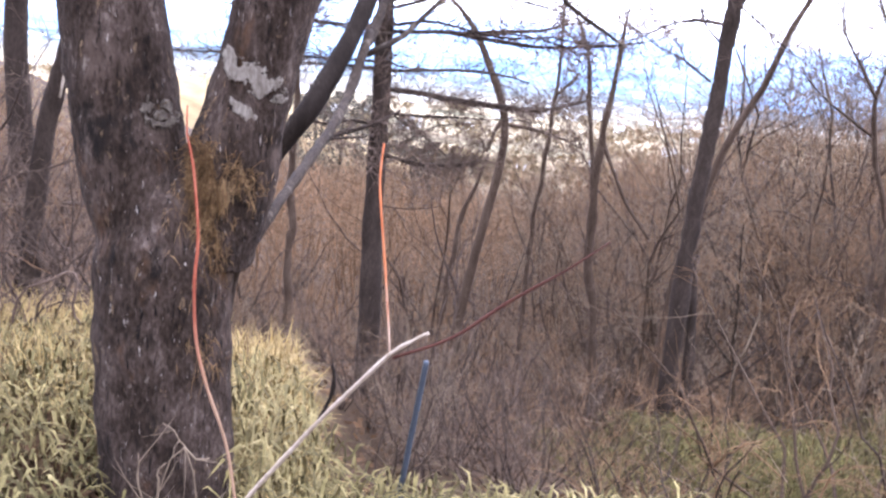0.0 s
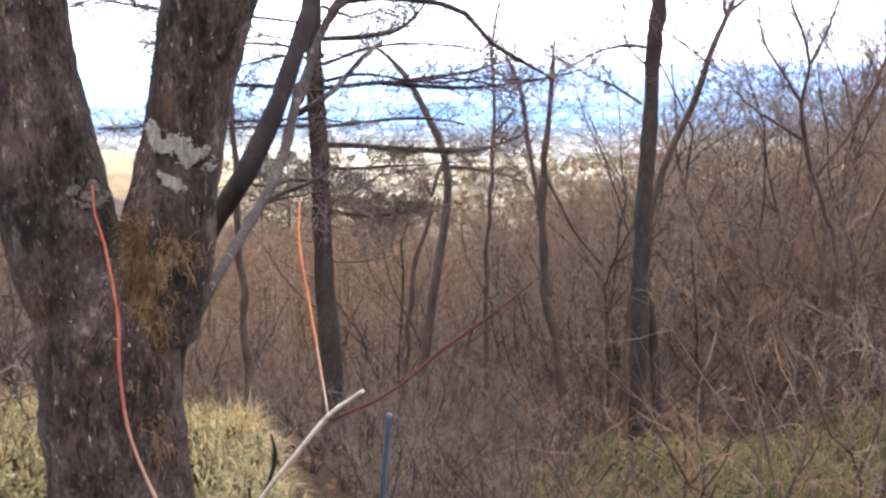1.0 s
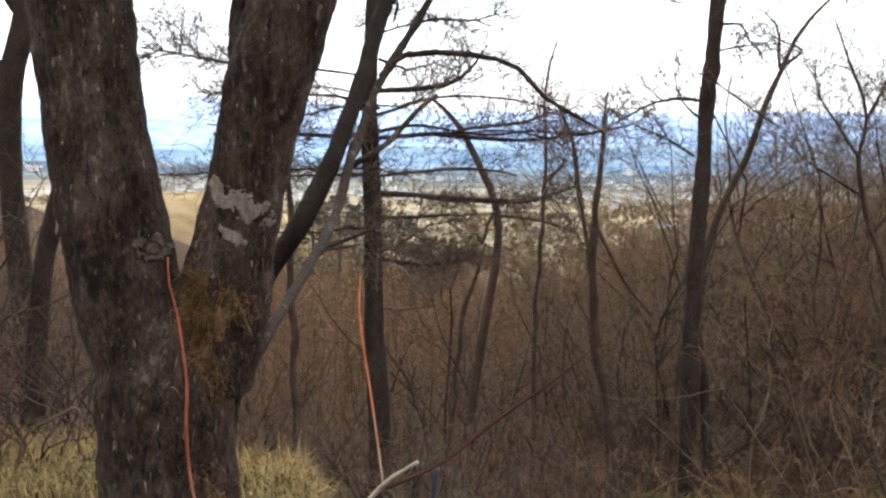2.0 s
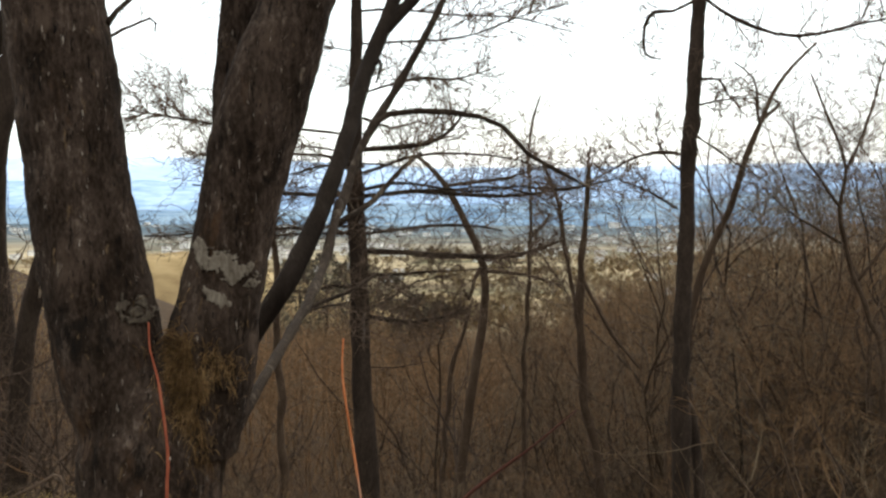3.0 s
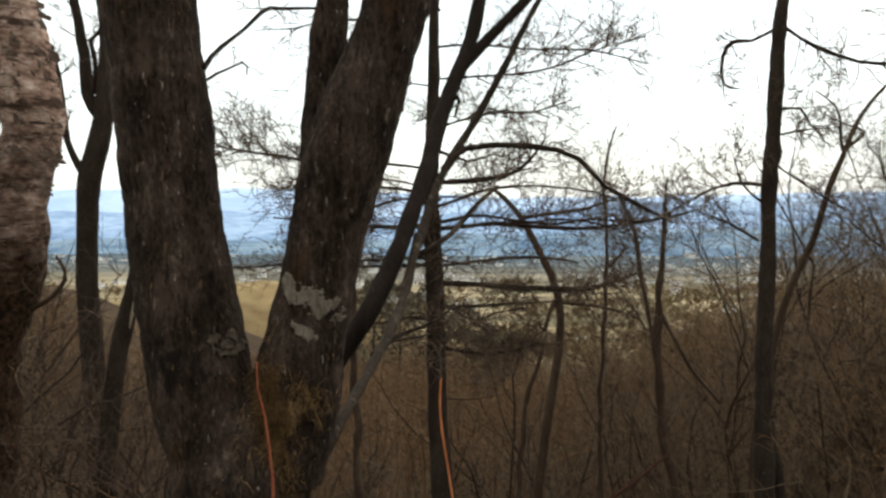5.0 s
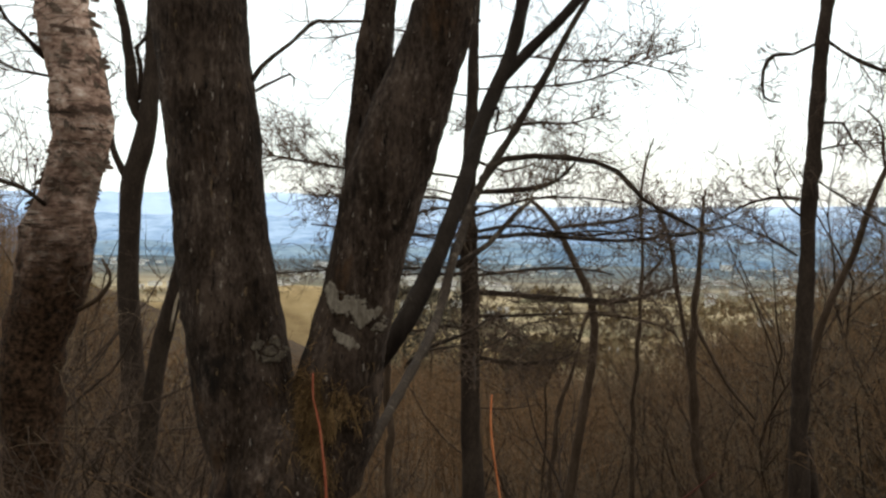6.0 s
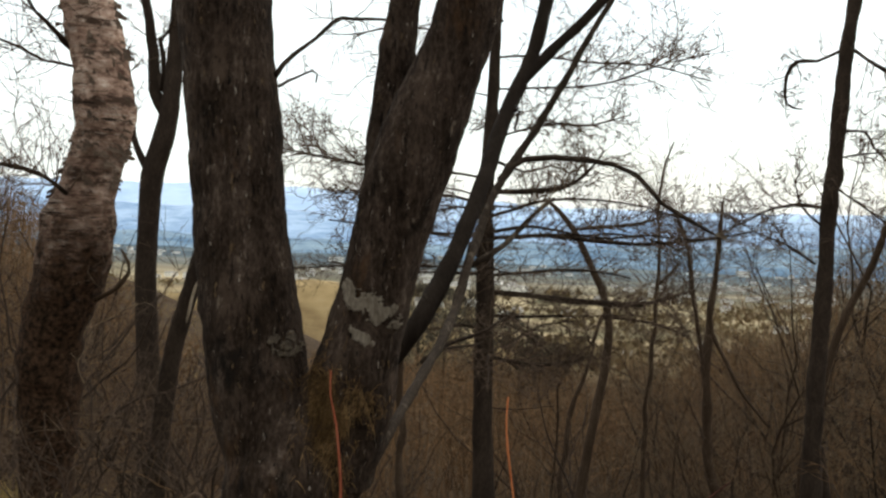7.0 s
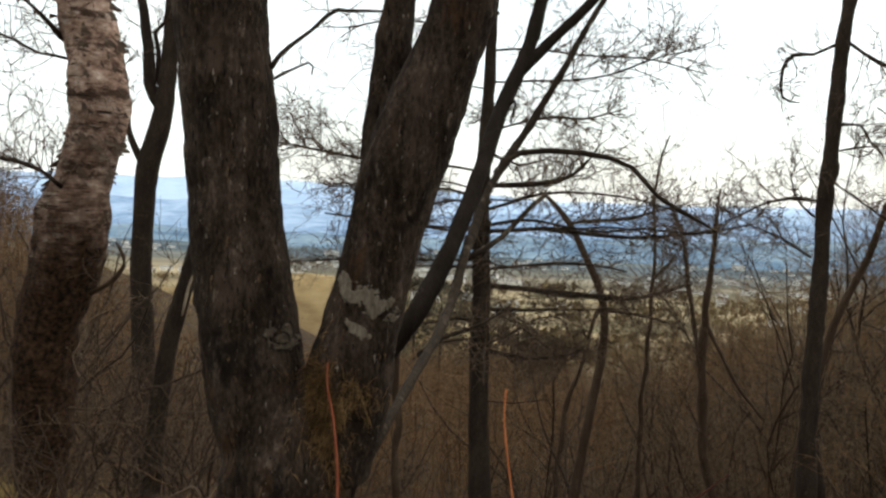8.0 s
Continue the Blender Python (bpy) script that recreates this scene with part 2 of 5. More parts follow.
def ground_material():
    """Leaf litter close by, tan grass shoulders, fields and woods down in the valley, blue haze painted into its far
    floor.
    """
    m = material("ground", [(0.012, 0.0068, 0.0034), (0.036, 0.020, 0.0096), (0.060, 0.035, 0.017), (0.115, 0.068, 0.034)], 0.9, (1, 1, 1), 0.95, 0.8, 16, spread=(0.32, 0.68))
    n, k = m.node_tree.nodes, m.node_tree.links
    bsdf = n["Principled BSDF"]
    litter = bsdf.inputs["Base Color"].links[0].from_socket
    geo, sep = n.new("ShaderNodeNewGeometry"), n.new("ShaderNodeSeparateXYZ")
    k.new(geo.outputs["Position"], sep.inputs[0])

    def ramp_of(value, stops):
        r = n.new("ShaderNodeValToRGB")
        while len(r.color_ramp.elements) < len(stops):
            r.color_ramp.elements.new(0.5)
        for e, (p, c) in zip(r.color_ramp.elements, stops):
            e.position, e.color = p, (*c, 1)
        k.new(value, r.inputs[0])
        return r.outputs[0]

    def tex(kind, scale, stretch):
        mp, t = n.new("ShaderNodeMapping"), n.new(kind)
        mp.inputs["Scale"].default_value = stretch
        t.inputs["Scale"].default_value = scale
        k.new(geo.outputs["Position"], mp.inputs[0]), k.new(mp.outputs[0], t.inputs["Vector"])
        return t

    def mix(fac, a, b):
        x = n.new("ShaderNodeMix")
        x.data_type = "RGBA"
        k.new(fac, x.inputs[0]), k.new(a, x.inputs[6]), k.new(b, x.inputs[7])
        return x.outputs[2]

    fields = tex("ShaderNodeTexVoronoi", 0.02, (0.35, 1, 0))
    plots = ramp_of(fields.outputs["Color"], [(0.0, (0.16, 0.120, 0.078)), (0.3, (0.37, 0.280, 0.165)), (0.5, (0.12, 0.110, 0.062)), (0.62, (0.46, 0.360, 0.225)), (0.85, (0.19, 0.160, 0.092)), (1.0, (0.41, 0.320, 0.20))])
    woods = tex("ShaderNodeTexNoise", 0.006, (0.35, 1, 0))
    woods.inputs["Detail"].default_value = 6
    wood_mask = ramp_of(woods.outputs[0], [(0.50, (0, 0, 0)), (0.58, (0.8, 0.8, 0.8))])
    dark = tex("ShaderNodeTexNoise", 0.08, (1, 1, 0))
    wood_col = ramp_of(dark.outputs[0], [(0.3, (0.085, 0.066, 0.040)), (0.7, (0.17, 0.125, 0.075))])
    valley = mix(wood_mask, plots, wood_col)
    # Blue haze painted into the colour: valley floor turns blue-grey from 900 m out.
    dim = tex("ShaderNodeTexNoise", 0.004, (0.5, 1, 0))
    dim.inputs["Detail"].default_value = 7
    haze_tone = ramp_of(dim.outputs[0], [(0.40, (0.058, 0.085, 0.105)), (0.52, (0.098, 0.128, 0.15)), (0.66, (0.16, 0.18, 0.185))])
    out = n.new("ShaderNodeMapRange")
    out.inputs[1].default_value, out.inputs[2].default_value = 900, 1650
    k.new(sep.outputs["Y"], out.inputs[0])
    valley = mix(out.outputs[0], valley, haze_tone)
    away, squash, reach = n.new("ShaderNodeVectorMath"), n.new("ShaderNodeMapping"), n.new("ShaderNodeMapRange")
    squash.inputs["Location"].default_value, squash.inputs["Scale"].default_value = (95 / 85, -262 / 48, 0), (1 / 85, 1 / 48, 0)
    away.operation = "LENGTH"
    reach.inputs[1].default_value, reach.inputs[2].default_value = 1.15, 0.95
    meadow_tex = tex("ShaderNodeTexNoise", 0.09, (1, 1, 0))
    meadow_tex.inputs["Detail"].default_value = 8
    meadow = ramp_of(meadow_tex.outputs[0], [(0.35, (0.25, 0.17, 0.08)), (0.55, (0.42, 0.30, 0.15)), (0.7, (0.50, 0.38, 0.21))])
    k.new(geo.outputs["Position"], squash.inputs[0]), k.new(squash.outputs[0], away.inputs[0]), k.new(away.outputs["Value"], reach.inputs[0])
    valley = mix(reach.outputs[0], valley, meadow)
    far = n.new("ShaderNodeMapRange")
    far.inputs[1].default_value, far.inputs[2].default_value = 200, 290
    k.new(sep.outputs["Y"], far.inputs[0])
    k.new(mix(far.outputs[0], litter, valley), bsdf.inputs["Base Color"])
    return m


def hazed_hill_material(name, low, high, glow, scale):
    """Hills kilometres away, with the blue air before them painted into colour and glow."""
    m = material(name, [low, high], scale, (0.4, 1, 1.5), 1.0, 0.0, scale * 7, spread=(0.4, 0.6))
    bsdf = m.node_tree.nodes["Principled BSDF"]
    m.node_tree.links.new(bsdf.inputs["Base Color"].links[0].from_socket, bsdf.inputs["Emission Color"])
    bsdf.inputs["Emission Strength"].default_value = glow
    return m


# ---------------------------------------------------------------- mesh helpers
def mesh_object(name, verts, faces, mat, parent=None, label="", smooth=True):
    me = bpy.data.meshes.new(name)
    me.from_pydata(verts, [], faces)
    if smooth:
        me.polygons.foreach_set("use_smooth", [True] * len(me.polygons))
    me.materials.append(mat)
    me.update()
    ob = new(name, me)
    if parent is not None:
        ob.parent = parent
    if label:
        ob["label"] = label
    return ob


class Tubes:
    """Gathers tapered limbs into one mesh."""

    def __init__(self):
        self.v, self.f, self.n = [], [], 0

    def add(self, pts, radii, sides=3, cap=True):
        p, r = np.asarray(pts, float), np.asarray(radii, float)
        t = np.gradient(p, axis=0)
        t /= np.linalg.norm(t, axis=1)[:, None] + 1e-9
        ref = np.array((0.0, 1.0, 0.0)) if abs(t[0][2]) > 0.7 else np.array((0.0, 0.0, 1.0))
        a = np.cross(t, ref)
        a /= np.linalg.norm(a, axis=1)[:, None] + 1e-9
        b = np.cross(t, a)
        ang = np.arange(sides) * 2 * np.pi / sides
        ring = p[:, None] + r[:, None, None] * (np.cos(ang)[None, :, None] * a[:, None] + np.sin(ang)[None, :, None] * b[:, None])
        m, o = len(p), self.n
        self.v.append(ring.reshape(-1, 3))
        for i in range(m - 1):
            for j in range(sides):
                q = (j + 1) % sides
                self.f.append((o + i * sides + j, o + i * sides + q, o + (i + 1) * sides + q, o + (i + 1) * sides + j))
        if cap and sides > 3:
            self.f.append(tuple(o + (m - 1) * sides + j for j in range(sides)))
            self.f.append(tuple(o + j for j in reversed(range(sides))))
        self.n += m * sides

    def make(self, name, mat, parent=None, label=""):
        return mesh_object(name, np.concatenate(self.v).tolist(), self.f, mat, parent, label)


def smooth_line(stations, step):
    """Catmull-Rom through (x, y, z, radius) stations."""
    s = np.array(stations, float)
    s = np.vstack([2 * s[0] - s[1], s, 2 * s[-1] - s[-2]])
    out = []
    for i in range(1, len(s) - 2):
        n = max(2, int(np.linalg.norm(s[i + 1, :3] - s[i, :3]) / step))
        for u in np.arange(n) / n:
            out.append(0.5 * (2 * s[i] + (s[i + 1] - s[i - 1]) * u + (2 * s[i - 1] - 5 * s[i] + 4 * s[i + 1] - s[i + 2]) * u * u
                              + (3 * s[i] - s[i - 1] - 3 * s[i + 1] + s[i + 2]) * u ** 3))
    out.append(s[-2])
    out = np.array(out)
    out[:, 3] = np.maximum(out[:, 3], 0.0012)
    return out


def trunk(name, stations, mat, parent=None, label="", sides=14, step=0.08, rough=0.06, seed=0):
    """A thick stem with an uneven, fluted surface."""
    line = smooth_line(stations, step)
    t = np.gradient(line[:, :3], axis=0)
    t /= np.linalg.norm(t, axis=1)[:, None]
    a = np.cross(t, (0.0, 1.0, 0.02))
    a /= np.linalg.norm(a, axis=1)[:, None]
    b = np.cross(t, a)
    verts, faces = [], []
    for i, (x, y, z, r) in enumerate(line):
        for j in range(sides):
            w = 2 * math.pi * j / sides
            d = a[i] * math.cos(w) + b[i] * math.sin(w)
            q = Vector((x + d[0] * r, y + d[1] * r, z + d[2] * r))
            g = noise.noise(Vector((q.x * 4 / (8 * r + 0.3) + seed, q.y * 4 / (8 * r + 0.3), q.z * 1.3))) + 0.6 * noise.noise(q * 9 + Vector((seed, 0, 0)))
            q += Vector(d) * r * rough * g
            verts.append(q[:])
    m = len(line)
    for i in range(m - 1):
        for j in range(sides):
            q = (j + 1) % sides
            faces.append((i * sides + j, i * sides + q, (i + 1) * sides + q, (i + 1) * sides + j))
    faces.append(tuple((m - 1) * sides + j for j in range(sides)))
    faces.append(tuple(reversed(range(sides))))
    return mesh_object(name, verts, faces, mat, parent, label)


def unit(v):
    return v / (np.linalg.norm(v) + 1e-9)


def sprout(tubes, rng, p, d, length, r, level, droop=0.0, spread=0.8, density=1.0, bend=0.24, sides=3):
    """A bare shoot that wanders, tapers and forks again, down to twigs."""
    n = 5 if level > 1 else 4 if level > 0 else 2
    pts, dirs = [np.array(p, float)], []
    d = unit(np.array(d, float))
    for i in range(n):
        d = unit(d + rng.normal(0, bend, 3) + np.array((0, 0, droop)))
        dirs.append(d)
        pts.append(pts[-1] + d * length / n)
    radii = r * np.linspace(1, 0.35, n + 1)
    tubes.add(pts, radii, sides)
    if level <= 0:
        return
    count = max(1, int(round((3 + 2 * level) * density * rng.uniform(0.7, 1.3))))
    for _ in range(count):
        u = rng.uniform(0.2, 1.0) * n
        i = min(int(u), n - 1)
        q = pts[i] + (pts[i + 1] - pts[i]) * (u - i)
        side = unit(np.cross(dirs[i], rng.normal(0, 1, 3)))
        sprout(tubes, rng, q, dirs[i] * (1 - 0.45 * spread) + side * spread, length * rng.uniform(0.3, 0.62), max(r * 0.68, 0.0015), level - 1, droop, spread, density, bend)


def twigs_along(tubes, rng, line, count, length, r, level=1, up=0.25, flat=0.0, density=1.0, start=0.15, spread=0.9, droop=0.02):
    """Twigs all along a limb given by its smooth line."""
    for _ in range(count):
        i = int(rng.uniform(start, 0.999) * (len(line) - 1))
        t = unit(line[i + 1, :3] - line[i, :3])
        side = unit(np.cross(t, rng.normal(0, 1, 3)))
        side[2] *= 1 - flat
        sprout(tubes, rng, line[i, :3], t * 0.6 + side + np.array((0, 0, up)), length * rng.uniform(0.4, 1.1), r, level, droop, spread, density)


def limb(tree, stations, mat, twig_mat, seed, count=14, length=0.7, r=0.006, level=1, up=0.2, flat=0.3, name="limb", sides=7, density=1.0, start=0.15, label=""):
    """A limb of a tree with its twigs as a part under it."""
    rng = np.random.default_rng(seed)
    line = smooth_line(stations, 0.18)
    jit = rng.normal(0, 1, (len(line), 3)) * (line[:, 3:4] * 0.35 + 0.012)
    jit[1:-1] = 0.5 * jit[1:-1] + 0.25 * (jit[:-2] + jit[2:])
    jit *= np.minimum(1.0, np.arange(len(line)) / 3.0)[:, None]
    line[1:-1, 3] *= 1 + 0.12 * rng.normal(0, 1, len(line) - 2).clip(-1.5, 1.5)
    line[:, :3] += jit
    tb = Tubes()
    tb.add(line[:, :3], line[:, 3], sides)
    ob = tb.make(name, mat, tree, label)
    if count:
        tw = Tubes()
        twigs_along(tw, rng, line, count, length, r, level, up, flat, density, start)
        tagged(tw.make("twig_spray", twig_mat, ob), kind="stuff")
    return ob


def thing(name, at, label, category, group="", kind=""):
    e = new(name)
    e.location = at
    e.empty_display_size = 0.1
    return tagged(e, label, category, group, kind)


# ---------------------------------------------------------------- ground
def ease(a, b, x):
    u = np.clip((x - a) / (b - a), 0, 1)
    return u * u * (3 - 2 * u)


# Below y = 0 lies an unseen rise behind the camera, raised to block low skylight.
PROFILE_Y = [-60, -6, 0, 3, 5, 25, 100, 200, 500, 2000, 4800]
PROFILE_Z = [20, 0.9, 0.0, -0.5, -0.85, -9.0, -24, -46, -77, -128, -170]


def crest(x):
    return 5.4 - 2.2 * ease(-1.05, -0.2, x)


def height(x, y):
    x, y = np.asarray(x, float), np.asarray(y, float)
    shift = (5.0 - crest(x)) * ease(0, 4, y) * (1 - ease(30, 80, y))
    z = np.interp(y + shift, PROFILE_Y, PROFILE_Z)
    near = ease(4, 12, y) * (1 - ease(150, 300, y))
    z = z + near * (0.22 * np.clip(x - 4.0, 0, 30))
    z = z + near * (0.32 * np.clip(-x - 2.0, 0, 40))
    z = z + 26 * np.exp(-(np.abs(x + 95) / 85) ** 3 - ((y - 275) / 42) ** 2) * (1 + 0.12 * np.sin(x / 17))
    z = z + 0.22 * ease(1.2, 2.2, -x) * ease(2.5, 4.5, y) * (1 - ease(6, 9, y))
    z = z + 0.10 * np.sin(1.7 * x + 0.6 * y) * np.cos(1.1 * y - 0.4 * x) * ease(1.5, 6, np.hypot(x, y))
    z = z - 0.16 * np.exp(-((x + 1.02) / 0.5) ** 2 - ((y - 3.0) / 0.6) ** 2)
    z = z + 0.8 * np.sin(0.21 * x + 0.13 * y) * ease(15, 40, np.hypot(x, y))
    return z


def rooted(stations, flare=1.15):
    """The stations of a stem, carried down into the soil."""
    x, y, z, r = stations[0]
    dx, dy = stations[0][0] - stations[1][0], stations[0][1] - stations[1][1]
    floor_z = float(height(x, y)) - 0.15
    if z - floor_z < 0.1:
        return list(stations)
    lean = min(0.5 * (z - floor_z), 0.6) / (math.hypot(dx, dy) + 0.05 + abs(stations[0][2] - stations[1][2]))
    return [(x + dx * lean, y + dy * lean, floor_z, r * flare)] + list(stations)


def build_ground():
    rings = np.concatenate([np.linspace(0, 14, 57), np.geomspace(14.4, 4900, 120)])
    turns = 200
    verts, faces = [], []
    for r in rings:
        for j in range(turns):
            a = 2 * math.pi * j / turns
            verts.append((r * math.sin(a), r * math.cos(a)))
    v = np.array(verts)
    z = height(v[:, 0], v[:, 1])
    verts = np.column_stack([v, z]).tolist()
    for i in range(len(rings) - 1):
        for j in range(turns):
            q = (j + 1) % turns
            faces.append((i * turns + j, (i + 1) * turns + j, (i + 1) * turns + q, i * turns + q))
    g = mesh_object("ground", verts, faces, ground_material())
    return tagged(g, "wooded hillside of brown leaf litter above a wide valley", "ground", kind="structure")


build_ground()


def ridge(name, y0, base, tops, mat, label):
    """A line of far hills, as one sheet with a front and a back slope."""
    xs = np.linspace(-3600, 3600, 361)
    verts, faces = [], []
    for i, x in enumerate(xs):
        h = np.interp(x, tops[0], tops[1]) + 14 * noise.noise(Vector((x / 240, y0 / 100, 0))) + 5 * noise.noise(Vector((x / 60, y0, 2)))
        for u, w in ((-320, 0.0), (-200, 0.45), (-90, 0.8), (0, 1.0), (120, 0.5)):
            verts.append((x, y0 + u + 30 * noise.noise(Vector((x / 150, u, 5))), base + (h - base) * w))
    for i in range(len(xs) - 1):
        for j in range(4):
            faces.append((i * 5 + j, (i + 1) * 5 + j, (i + 1) * 5 + j + 1, i * 5 + j + 1))
    return tagged(mesh_object(name, verts, faces, mat), label, "hills", kind="structure")


# Painted haze: each ridge further off is paler and glows more.
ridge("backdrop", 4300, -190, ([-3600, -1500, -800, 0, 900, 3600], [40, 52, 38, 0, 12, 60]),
      hazed_hill_material("far_haze_hills", (0.36, 0.49, 0.70), (0.47, 0.60, 0.79), 0.30, 0.004), "mountain range on the horizon, its haze painted in pale blue")
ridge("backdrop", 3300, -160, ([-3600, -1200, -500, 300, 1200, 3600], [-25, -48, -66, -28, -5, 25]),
      hazed_hill_material("mid_haze_hills", (0.16, 0.26, 0.42), (0.36, 0.48, 0.65), 0.22, 0.006), "wooded hills across the valley, painted haze blue")
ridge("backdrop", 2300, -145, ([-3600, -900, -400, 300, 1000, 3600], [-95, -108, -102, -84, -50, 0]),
      hazed_hill_material("near_haze_hills", (0.075, 0.14, 0.23), (0.25, 0.34, 0.42), 0.13, 0.009), "wooded foothills in the valley, painted dim haze blue")

# ---------------------------------------------------------------- the forked tree
tree = thing("forked_tree", (-1.06, 3.4, -0.45), "old forked tree with brown bark, pale lichen and mossy crotch", "tree")


def settle(ob_list, root):
    """Hang parts built in world places under their root."""
    for ob in ob_list:
        ob.matrix_parent_inverse = Matrix.Translation(root.location).inverted()


def fused_trunk(root, stems, mat, voxel=0.013):
    """Trunk and stems grown into one another."""
    verts, faces = [], []
    for stations, sides, rough, seed in stems:
        part_ob = trunk("trunk", stations, mat, sides=sides, step=0.03, rough=rough, seed=seed)
        o = len(verts)
        verts += [v.co[:] for v in part_ob.data.vertices]
        faces += [tuple(o + k for k in p.vertices) for p in part_ob.data.polygons]
        old = part_ob.data
        bpy.data.objects.remove(part_ob)
        bpy.data.meshes.remove(old)
    ob = mesh_object("trunk", verts, faces, mat, root)
    mod = ob.modifiers.new("fuse", "REMESH")
    mod.mode, mod.voxel_size, mod.use_smooth_shade = "VOXEL", voxel, True
    soft = ob.modifiers.new("soft", "SMOOTH")
    soft.factor, soft.iterations = 0.5, 2
    for size, strength in ((0.16, 0.022), (0.045, 0.012)):
        lumps = bpy.data.textures.new("bark_lumps", "CLOUDS")
        lumps.noise_scale, lumps.noise_depth = size, 3
        relief = ob.modifiers.new("relief", "DISPLACE")
        relief.texture, relief.strength, relief.mid_level = lumps, strength, 0.5
    return ob, bvhtree.BVHTree.FromPolygons([Vector(v) for v in verts], faces)


M_TRUNK, M_SKIN = fused_trunk(tree, [
    (rooted([(-1.050, 3.400, -1.094, 0.3790), (-1.065, 3.400, -0.812, 0.2978), (-1.085, 3.400, -0.515, 0.2653), (-1.107, 3.400, -0.126, 0.2631), (-1.124, 3.400, 0.245, 0.2664), (-1.132, 3.400, 0.482, 0.2653), (-1.128, 3.400, 0.645, 0.2328), (-1.121, 3.400, 0.827, 0.1624)], 1.25), 40, 0.09, 3),
    ([(-1.197, 3.400, 0.422, 0.1624), (-1.245, 3.400, 0.748, 0.2057), (-1.293, 3.400, 1.026, 0.1992), (-1.333, 3.400, 1.256, 0.1927), (-1.369, 3.400, 1.486, 0.1884), (-1.389, 3.400, 1.715, 0.1862), (-1.409, 3.400, 1.943, 0.1884), (-1.434, 3.400, 2.169, 0.1862), (-1.460, 3.400, 2.395, 0.1906), (-1.491, 3.400, 2.753, 0.1862), (-1.549, 3.400, 3.329, 0.1624)], 32, 0.06, 8),
    ([(-0.949, 3.400, 0.490, 0.1732), (-0.891, 3.400, 0.821, 0.1787), (-0.838, 3.400, 1.056, 0.1624), (-0.787, 3.400, 1.288, 0.1494), (-0.735, 3.400, 1.517, 0.1538), (-0.681, 3.400, 1.745, 0.1624), (-0.607, 3.400, 1.971, 0.1494), (-0.523, 3.400, 2.194, 0.1321), (-0.460, 3.400, 2.414, 0.1278), (-0.388, 3.400, 2.762, 0.1137), (-0.296, 3.400, 3.315, 0.0974)], 32, 0.07, 15),
    ([(-0.845, 3.620, 1.460, 0.0691), (-0.828, 3.620, 1.748, 0.0806), (-0.807, 3.620, 1.987, 0.0850), (-0.784, 3.620, 2.247, 0.0790), (-0.760, 3.620, 2.458, 0.0680), (-0.703, 3.620, 2.806, 0.0576), (-0.677, 3.620, 3.264, 0.0460)], 20, 0.06, 21)], bark)
settle([M_TRUNK,
    limb(tree, [(-1.238, 3.400, 2.130, 0.0130), (-1.197, 3.525, 2.242, 0.0101), (-1.092, 3.650, 2.386, 0.0093), (-1.025, 3.775, 2.437, 0.0084), (-0.848, 3.900, 2.455, 0.0050)], bark_dark, twig, 15, 6, 0.25, 0.003, 1, 0.0, start=0.6),
    limb(tree, [(-1.222, 3.400, 2.085, 0.0065), (-1.185, 3.500, 2.146, 0.0056), (-1.143, 3.600, 2.181, 0.0046), (-1.134, 3.700, 2.165, 0.0035)], bark_dark, twig, 16, 4, 0.15, 0.002, 1, 0.0),
], tree)


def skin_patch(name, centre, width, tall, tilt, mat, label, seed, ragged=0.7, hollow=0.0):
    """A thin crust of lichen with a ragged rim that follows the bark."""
    # front is about the camera's eye point; patches land along its view rays.
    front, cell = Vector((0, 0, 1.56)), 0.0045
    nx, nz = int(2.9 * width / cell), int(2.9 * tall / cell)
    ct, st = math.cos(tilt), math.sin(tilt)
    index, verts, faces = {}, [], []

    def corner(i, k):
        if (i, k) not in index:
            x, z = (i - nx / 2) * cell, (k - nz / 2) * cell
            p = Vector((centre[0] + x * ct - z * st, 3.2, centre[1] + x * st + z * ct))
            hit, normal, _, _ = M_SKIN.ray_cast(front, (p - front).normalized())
            if hit is None:
                return None
            index[i, k] = len(verts)
            verts.append((hit + normal * (0.008 + 0.001 * noise.noise(hit * 70)))[:])
        return index[i, k]

    for i in range(nx):
        for k in range(nz):
            x, z = (i + 0.5 - nx / 2) * cell, (k + 0.5 - nz / 2) * cell
            rim = math.hypot(x / width, z / tall)
            grain = noise.noise(Vector((x * 24, z * 24, seed))) + 0.6 * noise.noise(Vector((x * 75, z * 50, seed + 5))) + 0.4 * noise.noise(Vector((x * 190, z * 120, seed + 9)))
            if rim + ragged * grain > 1.0 or (hollow and abs(rim - 0.55) < hollow * (0.6 + grain)):
                continue
            ring = [corner(i, k), corner(i + 1, k), corner(i + 1, k + 1), corner(i, k + 1)]
            if None not in ring:
                faces.append(tuple(ring))
    ob = mesh_object(name, verts, faces, mat, tree, label)
    rind = ob.modifiers.new("thickness", "SOLIDIFY")
    rind.thickness, rind.offset = 0.006, -1
    settle([ob], tree)


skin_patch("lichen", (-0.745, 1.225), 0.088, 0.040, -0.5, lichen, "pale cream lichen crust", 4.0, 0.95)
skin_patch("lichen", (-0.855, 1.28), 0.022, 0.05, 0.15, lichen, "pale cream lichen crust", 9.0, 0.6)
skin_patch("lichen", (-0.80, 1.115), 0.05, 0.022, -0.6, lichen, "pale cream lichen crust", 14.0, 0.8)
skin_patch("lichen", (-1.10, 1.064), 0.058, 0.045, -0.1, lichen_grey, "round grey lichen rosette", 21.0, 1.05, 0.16)


